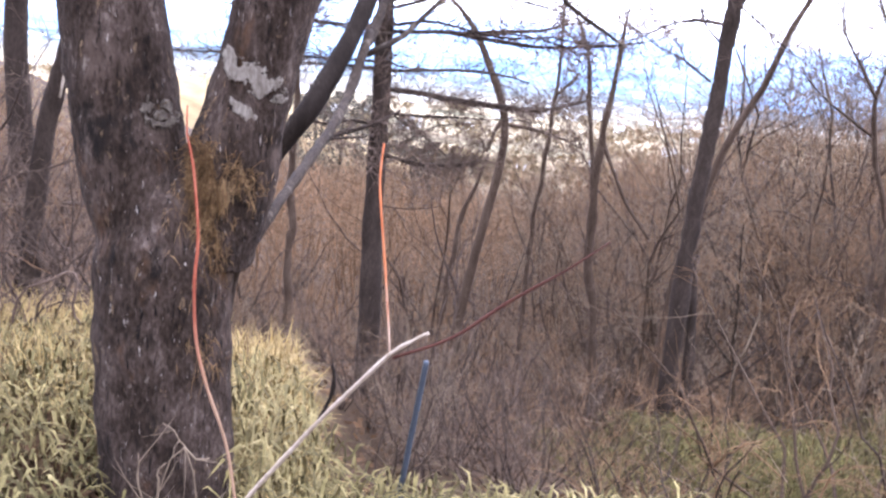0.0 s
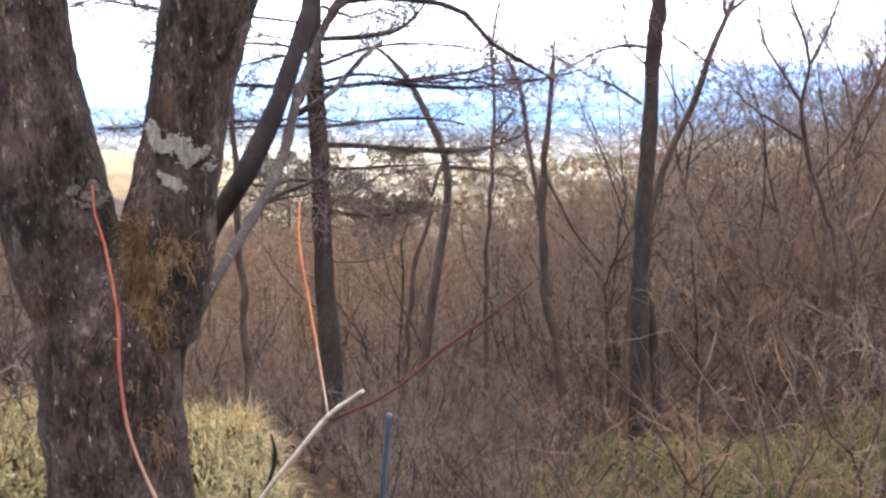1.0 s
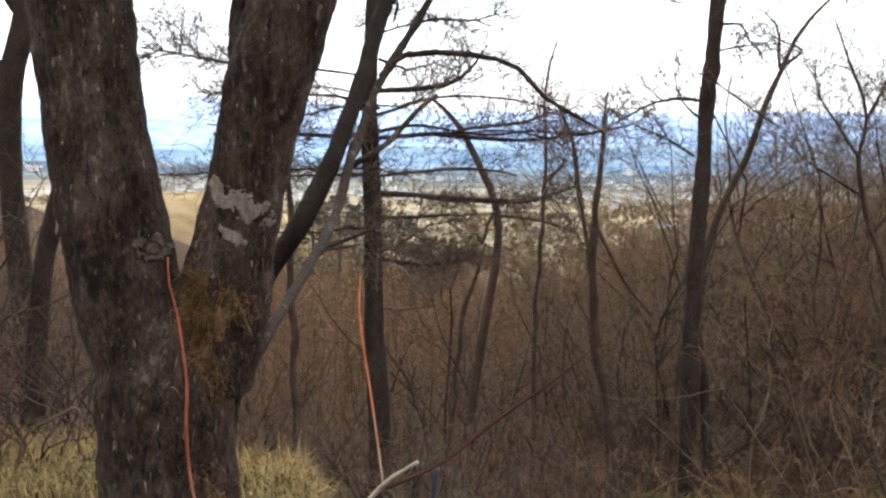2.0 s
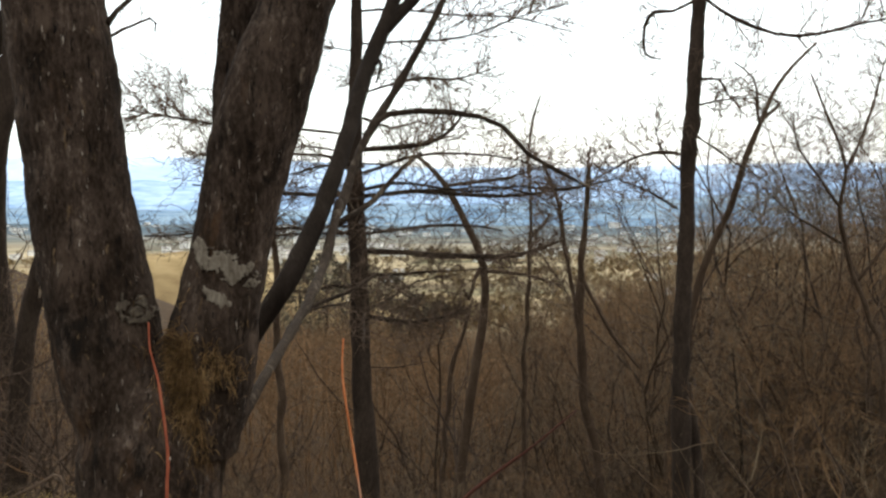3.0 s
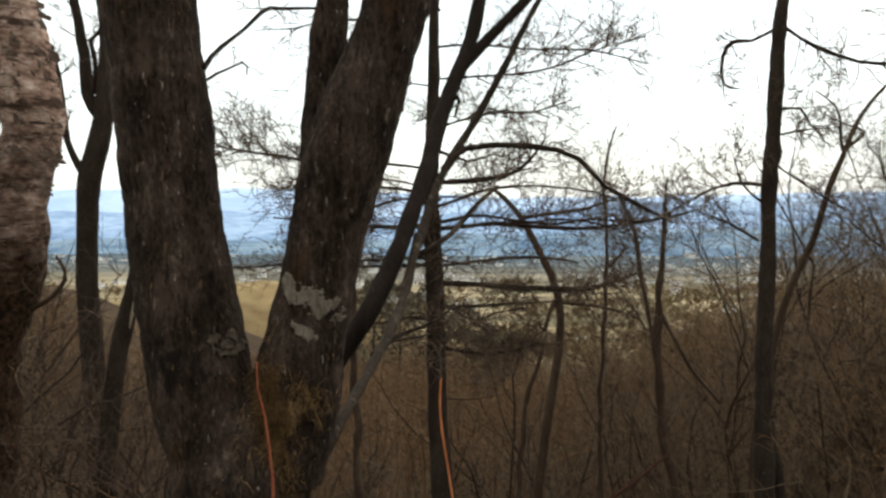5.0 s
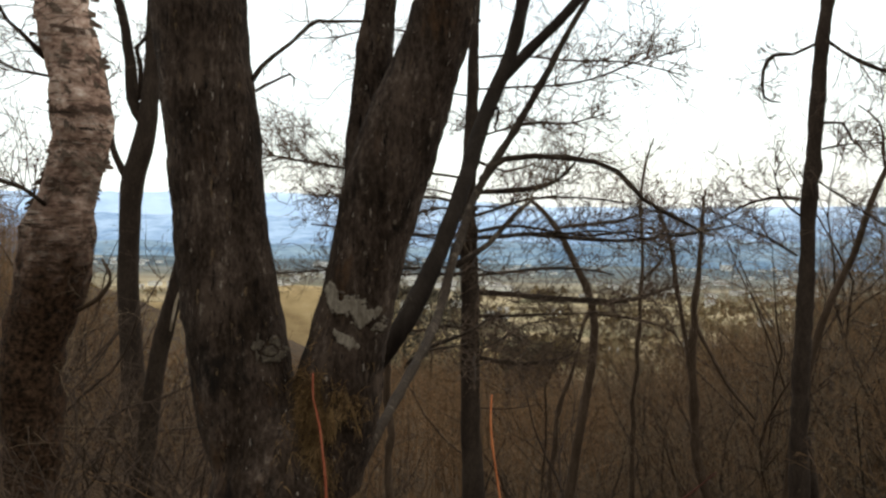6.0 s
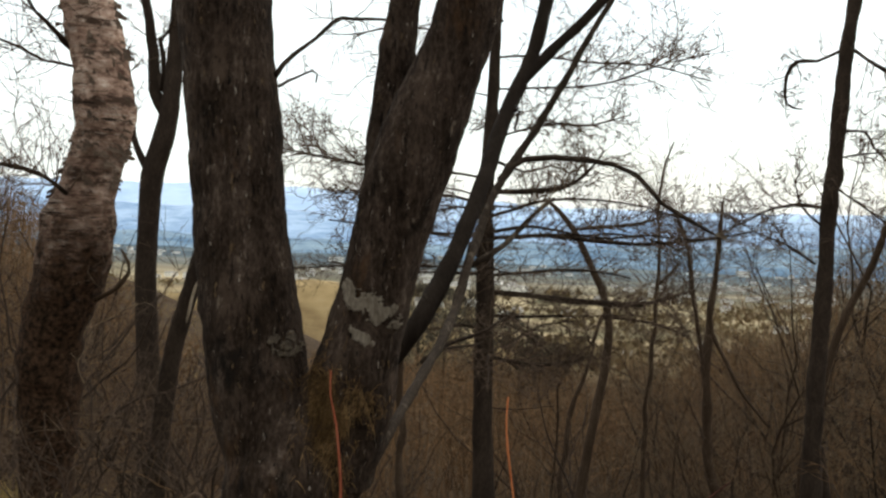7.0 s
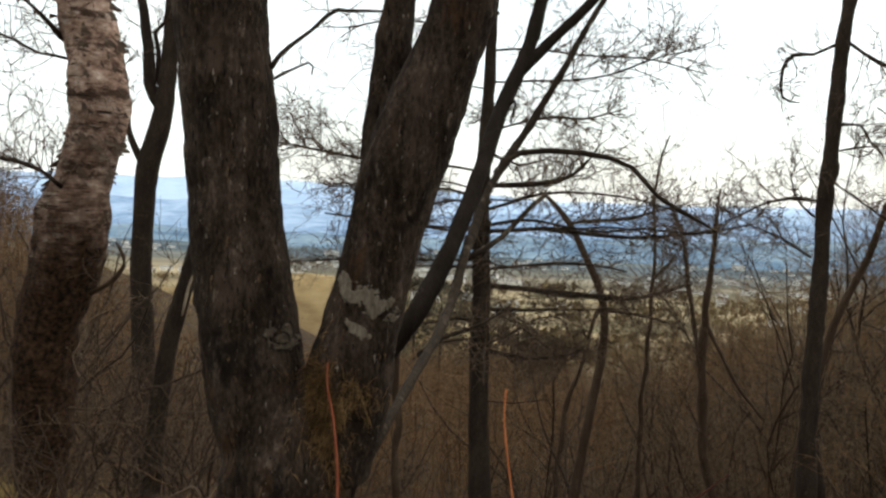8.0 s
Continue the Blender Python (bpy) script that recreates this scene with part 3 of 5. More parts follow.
def moss_tuft():
    """Dry orange-brown moss and caught stalks in the crotch."""
    rng = np.random.default_rng(77)
    tb = Tubes()
    for k in range(5600):
        low = k > 5000
        z = rng.uniform(0.05, 0.62) if low else rng.normal(0.81, 0.11)
        x = -0.90 + rng.normal(0, 0.035) if low else -0.93 + rng.normal(0, 0.052) + 0.12 * (0.85 - z) + (rng.uniform(-0.06, 0.12) if z > 0.75 else 0)
        hit, normal, _, _ = M_SKIN.ray_cast(Vector((x, 0, z)), Vector((0, 1, 0)))
        if hit is None:
            continue
        p = np.array(hit)
        d = unit(np.array(normal) * rng.uniform(0.15, 0.8) + rng.normal(0, 0.42, 3) + np.array((0, 0, rng.choice([-1.0, -0.6, 0.7]))))
        if noise.noise(Vector((x * 12, 0.3, z * 9))) + 0.5 * noise.noise(Vector((x * 40, 1.3, z * 30))) < rng.normal(0.06 if not low else 0.15, 0.18):
            continue
        n = rng.uniform(0.008, 0.05) * rng.uniform(0.3, 1)
        tb.add([p, p + d * n, p + d * n * 1.7 + np.array((0, 0, -0.4 * n))], [0.0015, 0.0012, 0.0004])
    ob = tb.make("moss", moss, tree, "dry orange-brown moss and stalks")
    tagged(ob, kind="stuff")
    settle([ob], tree)


moss_tuft()

# ---------------------------------------------------------------- two-stemmed tree behind it
second = thing("two_stemmed_tree", (-2.3, 5.5, -0.8), "leafless tree with one dark and one pale slender stem", "tree")
settle([
    trunk("stem", rooted([(-1.662, 5.600, -0.266, 0.0700), (-1.400, 5.600, 0.173, 0.0690), (-1.179, 5.600, 0.545, 0.0662), (-0.989, 5.600, 0.833, 0.0662), (-0.845, 5.800, 1.139, 0.0649), (-0.751, 6.000, 1.420, 0.0616), (-0.685, 6.200, 1.674, 0.0598), (-0.626, 6.400, 1.936, 0.0577), (-0.571, 6.600, 2.199, 0.0575), (-0.499, 6.800, 2.460, 0.0592), (-0.412, 6.900, 2.691, 0.0579), (-0.349, 7.000, 2.911, 0.0544), (-0.292, 7.100, 3.230, 0.0530), (-0.226, 7.200, 3.640, 0.0493), (-0.175, 7.300, 4.229, 0.0409)]), bark_stem, second, "dark stem", sides=16, step=0.06, rough=0.16, seed=5),
    trunk("limb", [(-0.443, 6.850, 2.583, 0.0426), (-0.325, 6.950, 2.742, 0.0432), (-0.169, 7.050, 2.921, 0.0439), (0.083, 7.150, 3.198, 0.0400), (0.305, 7.250, 3.525, 0.0361), (0.486, 7.350, 4.031, 0.0274)], bark_stem, second, sides=12, step=0.08, rough=0.14, seed=6),
    limb(second, [(-0.521, 6.700, 2.324, 0.0140), (-0.434, 6.700, 2.373, 0.0130), (-0.434, 6.700, 2.283, 0.0110), (-0.484, 6.700, 2.200, 0.0080)], bark_stem, twig, 17, 3, 0.2, 0.003, 1, 0.1),
    trunk("stem", rooted([(-0.870, 3.450, 0.371, 0.0218), (-0.808, 3.420, 0.514, 0.0216), (-0.771, 3.500, 0.606, 0.0221), (-0.752, 3.700, 0.665, 0.0233), (-0.749, 4.100, 0.715, 0.0249), (-0.736, 4.500, 0.777, 0.0273), (-0.722, 5.000, 0.865, 0.0291), (-0.714, 5.600, 1.020, 0.0326), (-0.688, 6.100, 1.340, 0.0340), (-0.737, 6.600, 1.288, 0.0356), (-0.631, 7.200, 1.756, 0.0353), (-0.381, 7.600, 2.236, 0.0335), (-0.125, 7.800, 2.730, 0.0306), (0.069, 8.000, 3.147, 0.0275), (0.295, 8.200, 3.580, 0.0221)]), bark_pale, second, "pale slender stem", sides=12, step=0.06, rough=0.3, seed=7),
    limb(second, [(-0.617, 7.300, 1.849, 0.0230), (-0.418, 7.417, 2.023, 0.0257), (0.092, 7.533, 2.054, 0.0237), (0.522, 7.650, 1.957, 0.0241), (0.773, 7.767, 1.722, 0.0220), (1.082, 7.883, 1.538, 0.0149), (1.350, 8.000, 1.402, 0.0101)], bark_pale, twig_grey, 11, 22, 0.6, 0.004, 1, 0.3),
    limb(second, [(-0.746, 6.600, 1.184, 0.0249), (-0.519, 6.900, 1.339, 0.0239), (-0.294, 7.200, 1.599, 0.0204), (-0.166, 7.500, 1.703, 0.0142)], bark_pale, twig_grey, 12, 10, 0.5, 0.004, 1, 0.2),
    limb(second, [(-0.955, 5.700, 0.583, 0.0162), (-0.805, 5.800, 0.704, 0.0128), (-0.631, 5.900, 0.757, 0.0112), (-0.451, 6.000, 0.858, 0.0076)], bark_dark, twig, 13, 12, 0.4, 0.003, 1, 0.1),
    limb(second, [(-0.863, 5.700, 0.675, 0.0090), (-0.724, 5.750, 0.686, 0.0091), (-0.583, 5.800, 0.715, 0.0055)], bark_dark, twig, 14, 6, 0.3, 0.003, 1, 0.1),
], second)


def shoot(name, root, stations, mat, label="", sides=8, knots=0, seed=0):
    rng = np.random.default_rng(seed)
    line = smooth_line(stations, 0.02)
    line[:, 3] *= 1 + 0.04 * rng.normal(0, 1, len(line)).clip(-1.5, 1.5)
    for _ in range(knots):
        i = rng.integers(3, len(line) - 2)
        line[i, 3] *= 1.2
    tb = Tubes()
    tb.add(line[:, :3], line[:, 3], sides)
    ob = tb.make(name, mat, root, label)
    ob.matrix_parent_inverse = Matrix.Translation(root.location).inverted()
    return ob


# ---------------------------------------------------------------- young shoots close to the camera
sapling = thing("sapling", (-0.28, 1.28, 0.0), "slender leafless sapling with smooth red bark", "sapling")
shoot("stem", sapling, rooted([(-0.256, 1.280, 0.393, 0.0031), (-0.281, 1.280, 0.527, 0.0029), (-0.299, 1.280, 0.634, 0.0028), (-0.317, 1.280, 0.738, 0.0026), (-0.334, 1.280, 0.818, 0.0025), (-0.366, 1.280, 0.903, 0.0024), (-0.388, 1.280, 0.983, 0.0024), (-0.395, 1.280, 1.081, 0.0024), (-0.392, 1.280, 1.154, 0.0023), (-0.404, 1.280, 1.265, 0.0019), (-0.415, 1.280, 1.311, 0.0015), (-0.416, 1.280, 1.354, 0.0010)]), shoot_red, "stem red above and tan below", knots=9, seed=1)
cut = thing("cut_sapling", (-0.28, 1.25, 0.0), "pruned sapling, pale cut stick with orange and dark red side shoots", "sapling")
shoot("stick", cut, rooted([(-0.670, 1.550, 0.088, 0.0059), (-0.462, 1.400, 0.435, 0.0050), (-0.342, 1.280, 0.639, 0.0042), (-0.275, 1.250, 0.752, 0.0039), (-0.177, 1.200, 0.905, 0.0034), (-0.127, 1.170, 0.978, 0.0036), (-0.073, 1.140, 1.054, 0.0032), (-0.042, 1.120, 1.085, 0.0026), (-0.022, 1.100, 1.106, 0.0026)]), wood_pale, "pale weathered stick with a cut end", 10, 6, 2)
shoot("shoot", cut, [(-0.075, 1.180, 1.038, 0.0014), (-0.087, 1.200, 1.107, 0.0014), (-0.100, 1.220, 1.177, 0.0015), (-0.115, 1.240, 1.257, 0.0013), (-0.120, 1.260, 1.295, 0.0009), (-0.120, 1.280, 1.330, 0.0005)], shoot_orange, "upright orange shoot", 8, 5, 3)
shoot("shoot", cut, [(-0.069, 1.150, 1.045, 0.0024), (0.013, 1.188, 1.072, 0.0025), (0.090, 1.225, 1.124, 0.0024), (0.172, 1.262, 1.172, 0.0019), (0.239, 1.300, 1.215, 0.0011)], shoot_dark, "dark red side shoot", 8, 6, 4)
shoot("twig", cut, [(-0.177, 1.220, 0.901, 0.0030), (-0.161, 1.220, 0.941, 0.0030), (-0.158, 1.220, 0.974, 0.0025), (-0.163, 1.220, 0.996, 0.0015)], bark_stem, "small black twig", 6, 2, 5)

stake = thing("stake", (0, 4.0, -0.6), "blue painted stake driven into the grassy slope", "stake")
shoot("pole", stake, rooted([(-0.118, 4.000, -0.909, 0.0149), (-0.049, 4.000, -0.081, 0.0139)]), blue_paint, "", 10, 0, 6)

# ---------------------------------------------------------------- tree with level branches
conifer = thing("bare_conifer", (-0.7, 9.3, -3.4), "leafless tree with a straight dark trunk and level branches", "tree")
settle([trunk("trunk", rooted([(-0.736, 9.300, -3.515, 0.1343), (-0.775, 9.300, -1.830, 0.1197), (-0.802, 9.300, -1.279, 0.1138), (-0.839, 9.300, -0.613, 0.1109), (-0.853, 9.300, -0.133, 0.1051), (-0.855, 9.300, 0.461, 0.0963), (-0.881, 9.300, 1.049, 0.0905), (-0.894, 9.300, 1.631, 0.0788), (-0.890, 9.300, 2.207, 0.0700), (-0.868, 9.300, 2.777, 0.0642), (-0.865, 9.300, 3.341, 0.0555), (-0.840, 9.300, 4.453, 0.0438), (-0.817, 9.300, 6.079, 0.0233)]), bark_dark, conifer, sides=16, step=0.08, rough=0.18, seed=30)], conifer)
settle([
    limb(conifer, [(-0.826, 9.300, 1.300, 0.0227), (-0.236, 9.050, 1.336, 0.0248), (0.378, 8.800, 1.338, 0.0215), (0.958, 8.550, 1.362, 0.0157), (1.605, 8.300, 1.473, 0.0076)], bark_dark, twig, 31, 34, 0.54, 0.0065, 2, 0.15, 0.6, density=0.6),
    limb(conifer, [(-0.829, 9.300, 0.902, 0.0176), (-0.369, 9.500, 0.966, 0.0181), (0.110, 9.700, 0.978, 0.0154), (0.671, 9.900, 0.910, 0.0094)], bark_dark, twig, 32, 22, 0.48, 0.0065, 2, 0.1, 0.6, density=0.6),
    limb(conifer, [(-0.830, 9.300, 0.726, 0.0250), (-0.191, 9.525, 0.670, 0.0330), (0.418, 9.750, 0.637, 0.0337), (0.928, 9.975, 0.666, 0.0229), (1.364, 10.200, 0.755, 0.0117)], bark_dark, twig, 33, 70, 0.55, 0.0065, 2, 0.03, 0.85, density=0.6),
    limb(conifer, [(-0.823, 9.300, 1.775, 0.0246), (-0.464, 9.100, 1.789, 0.0294), (-0.120, 8.900, 1.840, 0.0235), (0.101, 8.700, 1.953, 0.0153), (0.268, 8.500, 2.176, 0.0075)], bark_dark, twig, 34, 41, 0.59, 0.0065, 2, 0.25, 0.3, density=0.6),
    limb(conifer, [(-0.824, 9.300, 1.631, 0.0105), (-0.540, 9.400, 1.631, 0.0106), (-0.379, 9.500, 1.727, 0.0086), (-0.192, 9.600, 1.812, 0.0065)], bark_dark, twig, 35, 16, 0.48, 0.0065, 2, 0.2, density=0.6),
    limb(conifer, [(-0.791, 9.300, 2.350, 0.0126), (-0.482, 9.475, 2.469, 0.0150), (-0.162, 9.650, 2.527, 0.0153), (0.169, 9.825, 2.556, 0.0111), (0.604, 10.000, 2.683, 0.0068)], bark_dark, twig, 36, 38, 0.59, 0.0065, 2, 0.2, 0.3, density=0.6),
    limb(conifer, [(-0.816, 9.300, 2.845, 0.0105), (-0.237, 9.150, 2.847, 0.0124), (0.324, 9.000, 2.893, 0.0102), (0.673, 8.850, 3.017, 0.0080), (1.224, 8.700, 3.135, 0.0039)], bark_dark, twig, 37, 32, 0.68, 0.0065, 2, 0.3, 0.4, density=0.6),
    limb(conifer, [(-0.814, 9.300, 3.172, 0.0126), (-0.477, 9.425, 3.205, 0.0128), (0.046, 9.550, 3.180, 0.0108), (0.702, 9.675, 3.178, 0.0087), (1.376, 9.800, 3.044, 0.0044)], bark_dark, twig, 38, 32, 0.59, 0.0065, 2, 0.2, 0.4, density=0.6),
    limb(conifer, [(-0.938, 9.300, 1.919, 0.0137), (-1.350, 9.150, 1.970, 0.0134), (-1.972, 9.000, 1.992, 0.0133), (-2.489, 8.850, 2.056, 0.0130), (-3.015, 8.700, 2.123, 0.0077)], bark_dark, twig, 39, 64, 0.78, 0.0065, 2, 0.15, 0.4, density=0.7, start=0.3),
    limb(conifer, [(-0.966, 9.300, 1.340, 0.0137), (-1.510, 9.567, 1.321, 0.0140), (-2.230, 9.833, 1.356, 0.0116), (-2.796, 10.100, 1.412, 0.0088)], bark_dark, twig, 40, 25, 0.68, 0.0065, 2, 0.1, density=0.6),
    limb(conifer, [(-0.957, 9.300, 0.990, 0.0137), (-1.665, 9.400, 0.953, 0.0138), (-2.581, 9.500, 0.904, 0.0112), (-3.183, 9.600, 0.836, 0.0084)], bark_dark, twig, 41, 50, 0.55, 0.0065, 2, 0.03, 0.8, density=0.6),
    limb(conifer, [(-0.928, 9.300, 1.717, 0.0105), (-1.378, 9.133, 1.811, 0.0103), (-1.858, 8.967, 1.684, 0.0081), (-2.481, 8.800, 1.791, 0.0040)], bark_dark, twig, 42, 38, 0.68, 0.0065, 2, 0.1, density=0.6, start=0.3),
    limb(conifer, [(-0.787, 9.300, 0.046, 0.0235), (-0.367, 9.400, -0.030, 0.0238), (0.050, 9.500, 0.014, 0.0120), (0.293, 9.600, 0.059, 0.0060)], bark_dark, twig, 43, 64, 0.5, 0.0065, 2, 0.0, 0.8, density=0.6),
    limb(conifer, [(-0.779, 9.300, -0.493, 0.0063), (-0.488, 9.400, -0.526, 0.0064), (-0.131, 9.500, -0.487, 0.0043)], bark_dark, twig, 44, 5, 0.25, 0.0065, 2, 0.0, density=0.6),
    limb(conifer, [(-0.932, 9.300, 2.777, 0.0084), (-1.295, 9.433, 2.851, 0.0085), (-1.785, 9.567, 2.985, 0.0065), (-2.289, 9.700, 3.063, 0.0044)], bark_dark, twig, 45, 32, 0.68, 0.0065, 2, 0.2, density=0.6),
    limb(conifer, [(-0.831, 9.300, 0.520, 0.0084), (-0.469, 9.100, 0.370, 0.0082), (-0.120, 8.900, 0.169, 0.0060)], bark_dark, twig, 46, 18, 0.39, 0.0065, 2, 0.0, density=0.6),
    limb(conifer, [(-0.805, 9.300, 0.105, 0.0084), (-0.551, 9.500, 0.195, 0.0107), (-0.257, 9.700, 0.352, 0.0088), (0.112, 9.900, 0.390, 0.0045)], bark_dark, twig, 47, 22, 0.39, 0.0065, 2, 0.1, density=0.6),
], conifer)

rng_c = np.random.default_rng(48)
for k in range(18):
    cz, ca, cl = rng_c.uniform(0.0, 4.2), rng_c.uniform(0, 2 * math.pi), rng_c.uniform(1.3, 2.6)
    dx, dy = math.cos(ca), math.sin(ca)
    sag, kink = rng_c.uniform(-0.12, 0.22), rng_c.normal(0, 0.12)
    way = [(-0.80 + dx * cl * u - dy * kink * u * u, 9.3 + dy * cl * u + dx * kink * u * u, cz + sag * u * (1 - u) * 3 + rng_c.normal(0, 0.03), 0.019 * (1 - 0.8 * u)) for u in (0.0, 0.25, 0.5, 0.75, 1.0)]
    settle([limb(conifer, way, bark_dark, twig, 400 + k, 16, 0.55, 0.006, 2, 0.15, 0.5, density=0.6)], conifer)

# ---------------------------------------------------------------- tall tree on the slope
tall = thing("tall_tree", (3.2, 12.0, -4.5), "tall thin leafless tree with crooked side branches", "tree")
settle([
    trunk("trunk", rooted([(3.286, 12.000, -4.165, 0.1315), (3.278, 12.000, -2.807, 0.1240), (3.231, 12.000, -1.396, 0.1244), (3.229, 12.000, -0.624, 0.1071), (3.242, 12.000, 0.141, 0.1071), (3.247, 12.000, 0.897, 0.1071), (3.259, 12.000, 1.646, 0.1071), (3.294, 12.000, 2.388, 0.0970), (3.321, 12.000, 3.121, 0.0932), (3.348, 12.000, 3.847, 0.0898), (3.433, 12.000, 4.566, 0.0831), (3.528, 12.000, 5.983, 0.0624), (3.546, 12.000, 8.055, 0.0278)]), bark_dark, tall, sides=14, step=0.08, rough=0.26, seed=50),
    trunk("stem", rooted([(3.656, 12.200, -4.260, 0.0802), (3.583, 12.200, -2.880, 0.0764), (3.466, 12.200, -1.921, 0.0688), (3.375, 12.200, -1.367, 0.0497)]), bark_dark, tall, sides=10, step=0.15, rough=0.12, seed=51),
    limb(tall, [(3.276, 12.000, 3.761, 0.0230), (3.024, 12.100, 3.647, 0.0232), (2.787, 12.200, 3.627, 0.0260), (2.715, 12.300, 3.458, 0.0236), (2.750, 12.400, 3.134, 0.0185), (2.967, 12.500, 3.063, 0.0080)], bark_dark, twig, 52, 16, 0.51, 0.0078, 2, 0.1, density=0.6),
    limb(tall, [(3.423, 12.000, 3.790, 0.0230), (3.763, 11.840, 3.496, 0.0252), (4.221, 11.680, 3.308, 0.0249), (4.732, 11.520, 3.257, 0.0221), (5.151, 11.360, 3.372, 0.0169), (5.625, 11.200, 3.469, 0.0095)], bark_dark, twig, 53, 39, 0.92, 0.0078, 2, 0.35, density=0.6),
    limb(tall, [(3.174, 12.000, 1.773, 0.0230), (2.850, 12.150, 1.797, 0.0233), (2.640, 12.300, 1.754, 0.0183), (2.381, 12.450, 1.570, 0.0133), (2.136, 12.600, 1.429, 0.0080)], bark_dark, twig, 54, 30, 0.71, 0.0078, 2, 0.2, density=0.6),
    limb(tall, [(3.389, 12.000, 2.755, 0.0179), (3.652, 12.133, 2.754, 0.0181), (3.849, 12.267, 2.541, 0.0157), (4.273, 12.400, 2.582, 0.0079)], bark_dark, twig, 55, 13, 0.51, 0.0078, 2, 0.1, density=0.6),
    limb(tall, [(3.382, 12.000, 2.424, 0.0128), (3.690, 11.750, 2.480, 0.0125), (4.003, 11.500, 2.496, 0.0074)], bark_dark, twig, 56, 13, 0.51, 0.0078, 2, 0.1, density=0.6),
    limb(tall, [(3.164, 12.000, 1.557, 0.0179), (2.934, 11.867, 1.719, 0.0152), (2.748, 11.733, 2.081, 0.0100), (2.856, 11.600, 2.325, 0.0049)], bark_dark, twig, 57, 13, 0.51, 0.0078, 2, 0.2, density=0.6),
    limb(tall, [(3.348, 12.000, 2.018, 0.0128), (3.705, 12.233, 1.837, 0.0130), (4.170, 12.467, 1.572, 0.0106), (4.568, 12.700, 1.414, 0.0054)], bark_dark, twig, 58, 16, 0.71, 0.0078, 2, 0.1, density=0.6),
    limb(tall, [(3.131, 12.000, 1.048, 0.0153), (2.773, 12.100, 1.270, 0.0129), (2.412, 12.200, 1.419, 0.0104), (2.045, 12.300, 1.647, 0.0052)], bark_dark, twig, 59, 21, 0.71, 0.0078, 2, 0.1, density=0.6),
], tall)
leaning = thing("leaning_tree", (3.0, 13.5, -3.5), "leaning leafless tree with an open forked top", "tree")
settle([
    trunk("trunk", rooted([(3.502, 13.500, -2.293, 0.0634), (3.762, 13.500, -0.554, 0.0570), (3.996, 13.500, 0.303, 0.0541), (4.291, 13.500, 0.981, 0.0507), (4.506, 13.500, 1.738, 0.0473), (4.701, 13.500, 2.238, 0.0414), (4.879, 13.500, 2.694, 0.0317), (5.134, 13.500, 3.066, 0.0254), (5.496, 13.500, 3.435, 0.0161)]), bark_brown, leaning, sides=10, step=0.15, rough=0.1, seed=60),
    limb(leaning, [(4.701, 13.500, 2.238, 0.0287), (4.577, 13.333, 2.517, 0.0250), (4.445, 13.167, 2.868, 0.0157), (4.142, 13.000, 3.090, 0.0090)], bark_brown, twig_grey, 61, 9, 0.8, 0.006, 2, 0.4, density=0.5),
    limb(leaning, [(4.740, 13.500, 2.321, 0.0287), (5.045, 13.667, 2.566, 0.0222), (4.846, 13.833, 2.679, 0.0165), (4.641, 14.000, 2.778, 0.0096)], bark_brown, twig_grey, 62, 9, 0.8, 0.006, 2, 0.4, density=0.5),
], leaning)
crooked_tree = thing("crooked_tree", (5.8, 12.6, -2.5), "crooked leafless tree with many fine spreading branches", "tree")
settle([
    limb(crooked_tree, rooted([(6.221, 12.600, -1.131, 0.0423), (6.021, 12.600, -0.565, 0.0395), (5.823, 12.600, -0.044, 0.0367), (5.642, 12.600, 0.514, 0.0338), (5.566, 12.600, 1.028, 0.0310), (5.614, 12.600, 1.578, 0.0282), (5.454, 12.600, 2.046, 0.0226), (5.251, 12.600, 2.433, 0.0169), (5.077, 12.600, 2.895, 0.0113)]), bark_brown, twig, 130, 68, 0.9, 0.005, 2, 0.2, density=0.6, name="trunk", sides=8, start=0.35),
    limb(crooked_tree, [(5.614, 12.600, 1.578, 0.0226), (5.898, 12.750, 2.052, 0.0197), (6.086, 12.900, 2.612, 0.0169), (6.321, 13.050, 3.260, 0.0113), (6.529, 13.200, 3.838, 0.0085)], bark_brown, twig, 131, 60, 0.9, 0.005, 2, 0.35, density=0.6),
    limb(crooked_tree, [(5.566, 12.600, 1.028, 0.0226), (5.148, 12.450, 1.500, 0.0169), (4.828, 12.300, 1.867, 0.0141), (4.662, 12.150, 2.328, 0.0085)], bark_brown, twig, 132, 52, 0.8, 0.005, 2, 0.35, density=0.6),
    limb(crooked_tree, [(5.822, 12.600, -0.004, 0.0254), (6.274, 12.700, 0.547, 0.0226), (6.613, 12.800, 1.181, 0.0197), (6.870, 12.900, 1.899, 0.0141), (7.044, 13.000, 2.701, 0.0113)], bark_brown, twig, 133, 52, 0.8, 0.005, 2, 0.3, density=0.6),
    limb(crooked_tree, [(5.642, 12.600, 0.514, 0.0197), (5.270, 12.800, 0.778, 0.0169), (4.977, 13.000, 0.993, 0.0141), (4.628, 13.200, 1.329, 0.0085)], bark_brown, twig_grey, 134, 48, 0.8, 0.005, 2, 0.3, density=0.6),
], crooked_tree)
curved = thing("curved_tree", (0.2, 14.2, -4.6), "curved leafless tree bending over the slope", "tree")
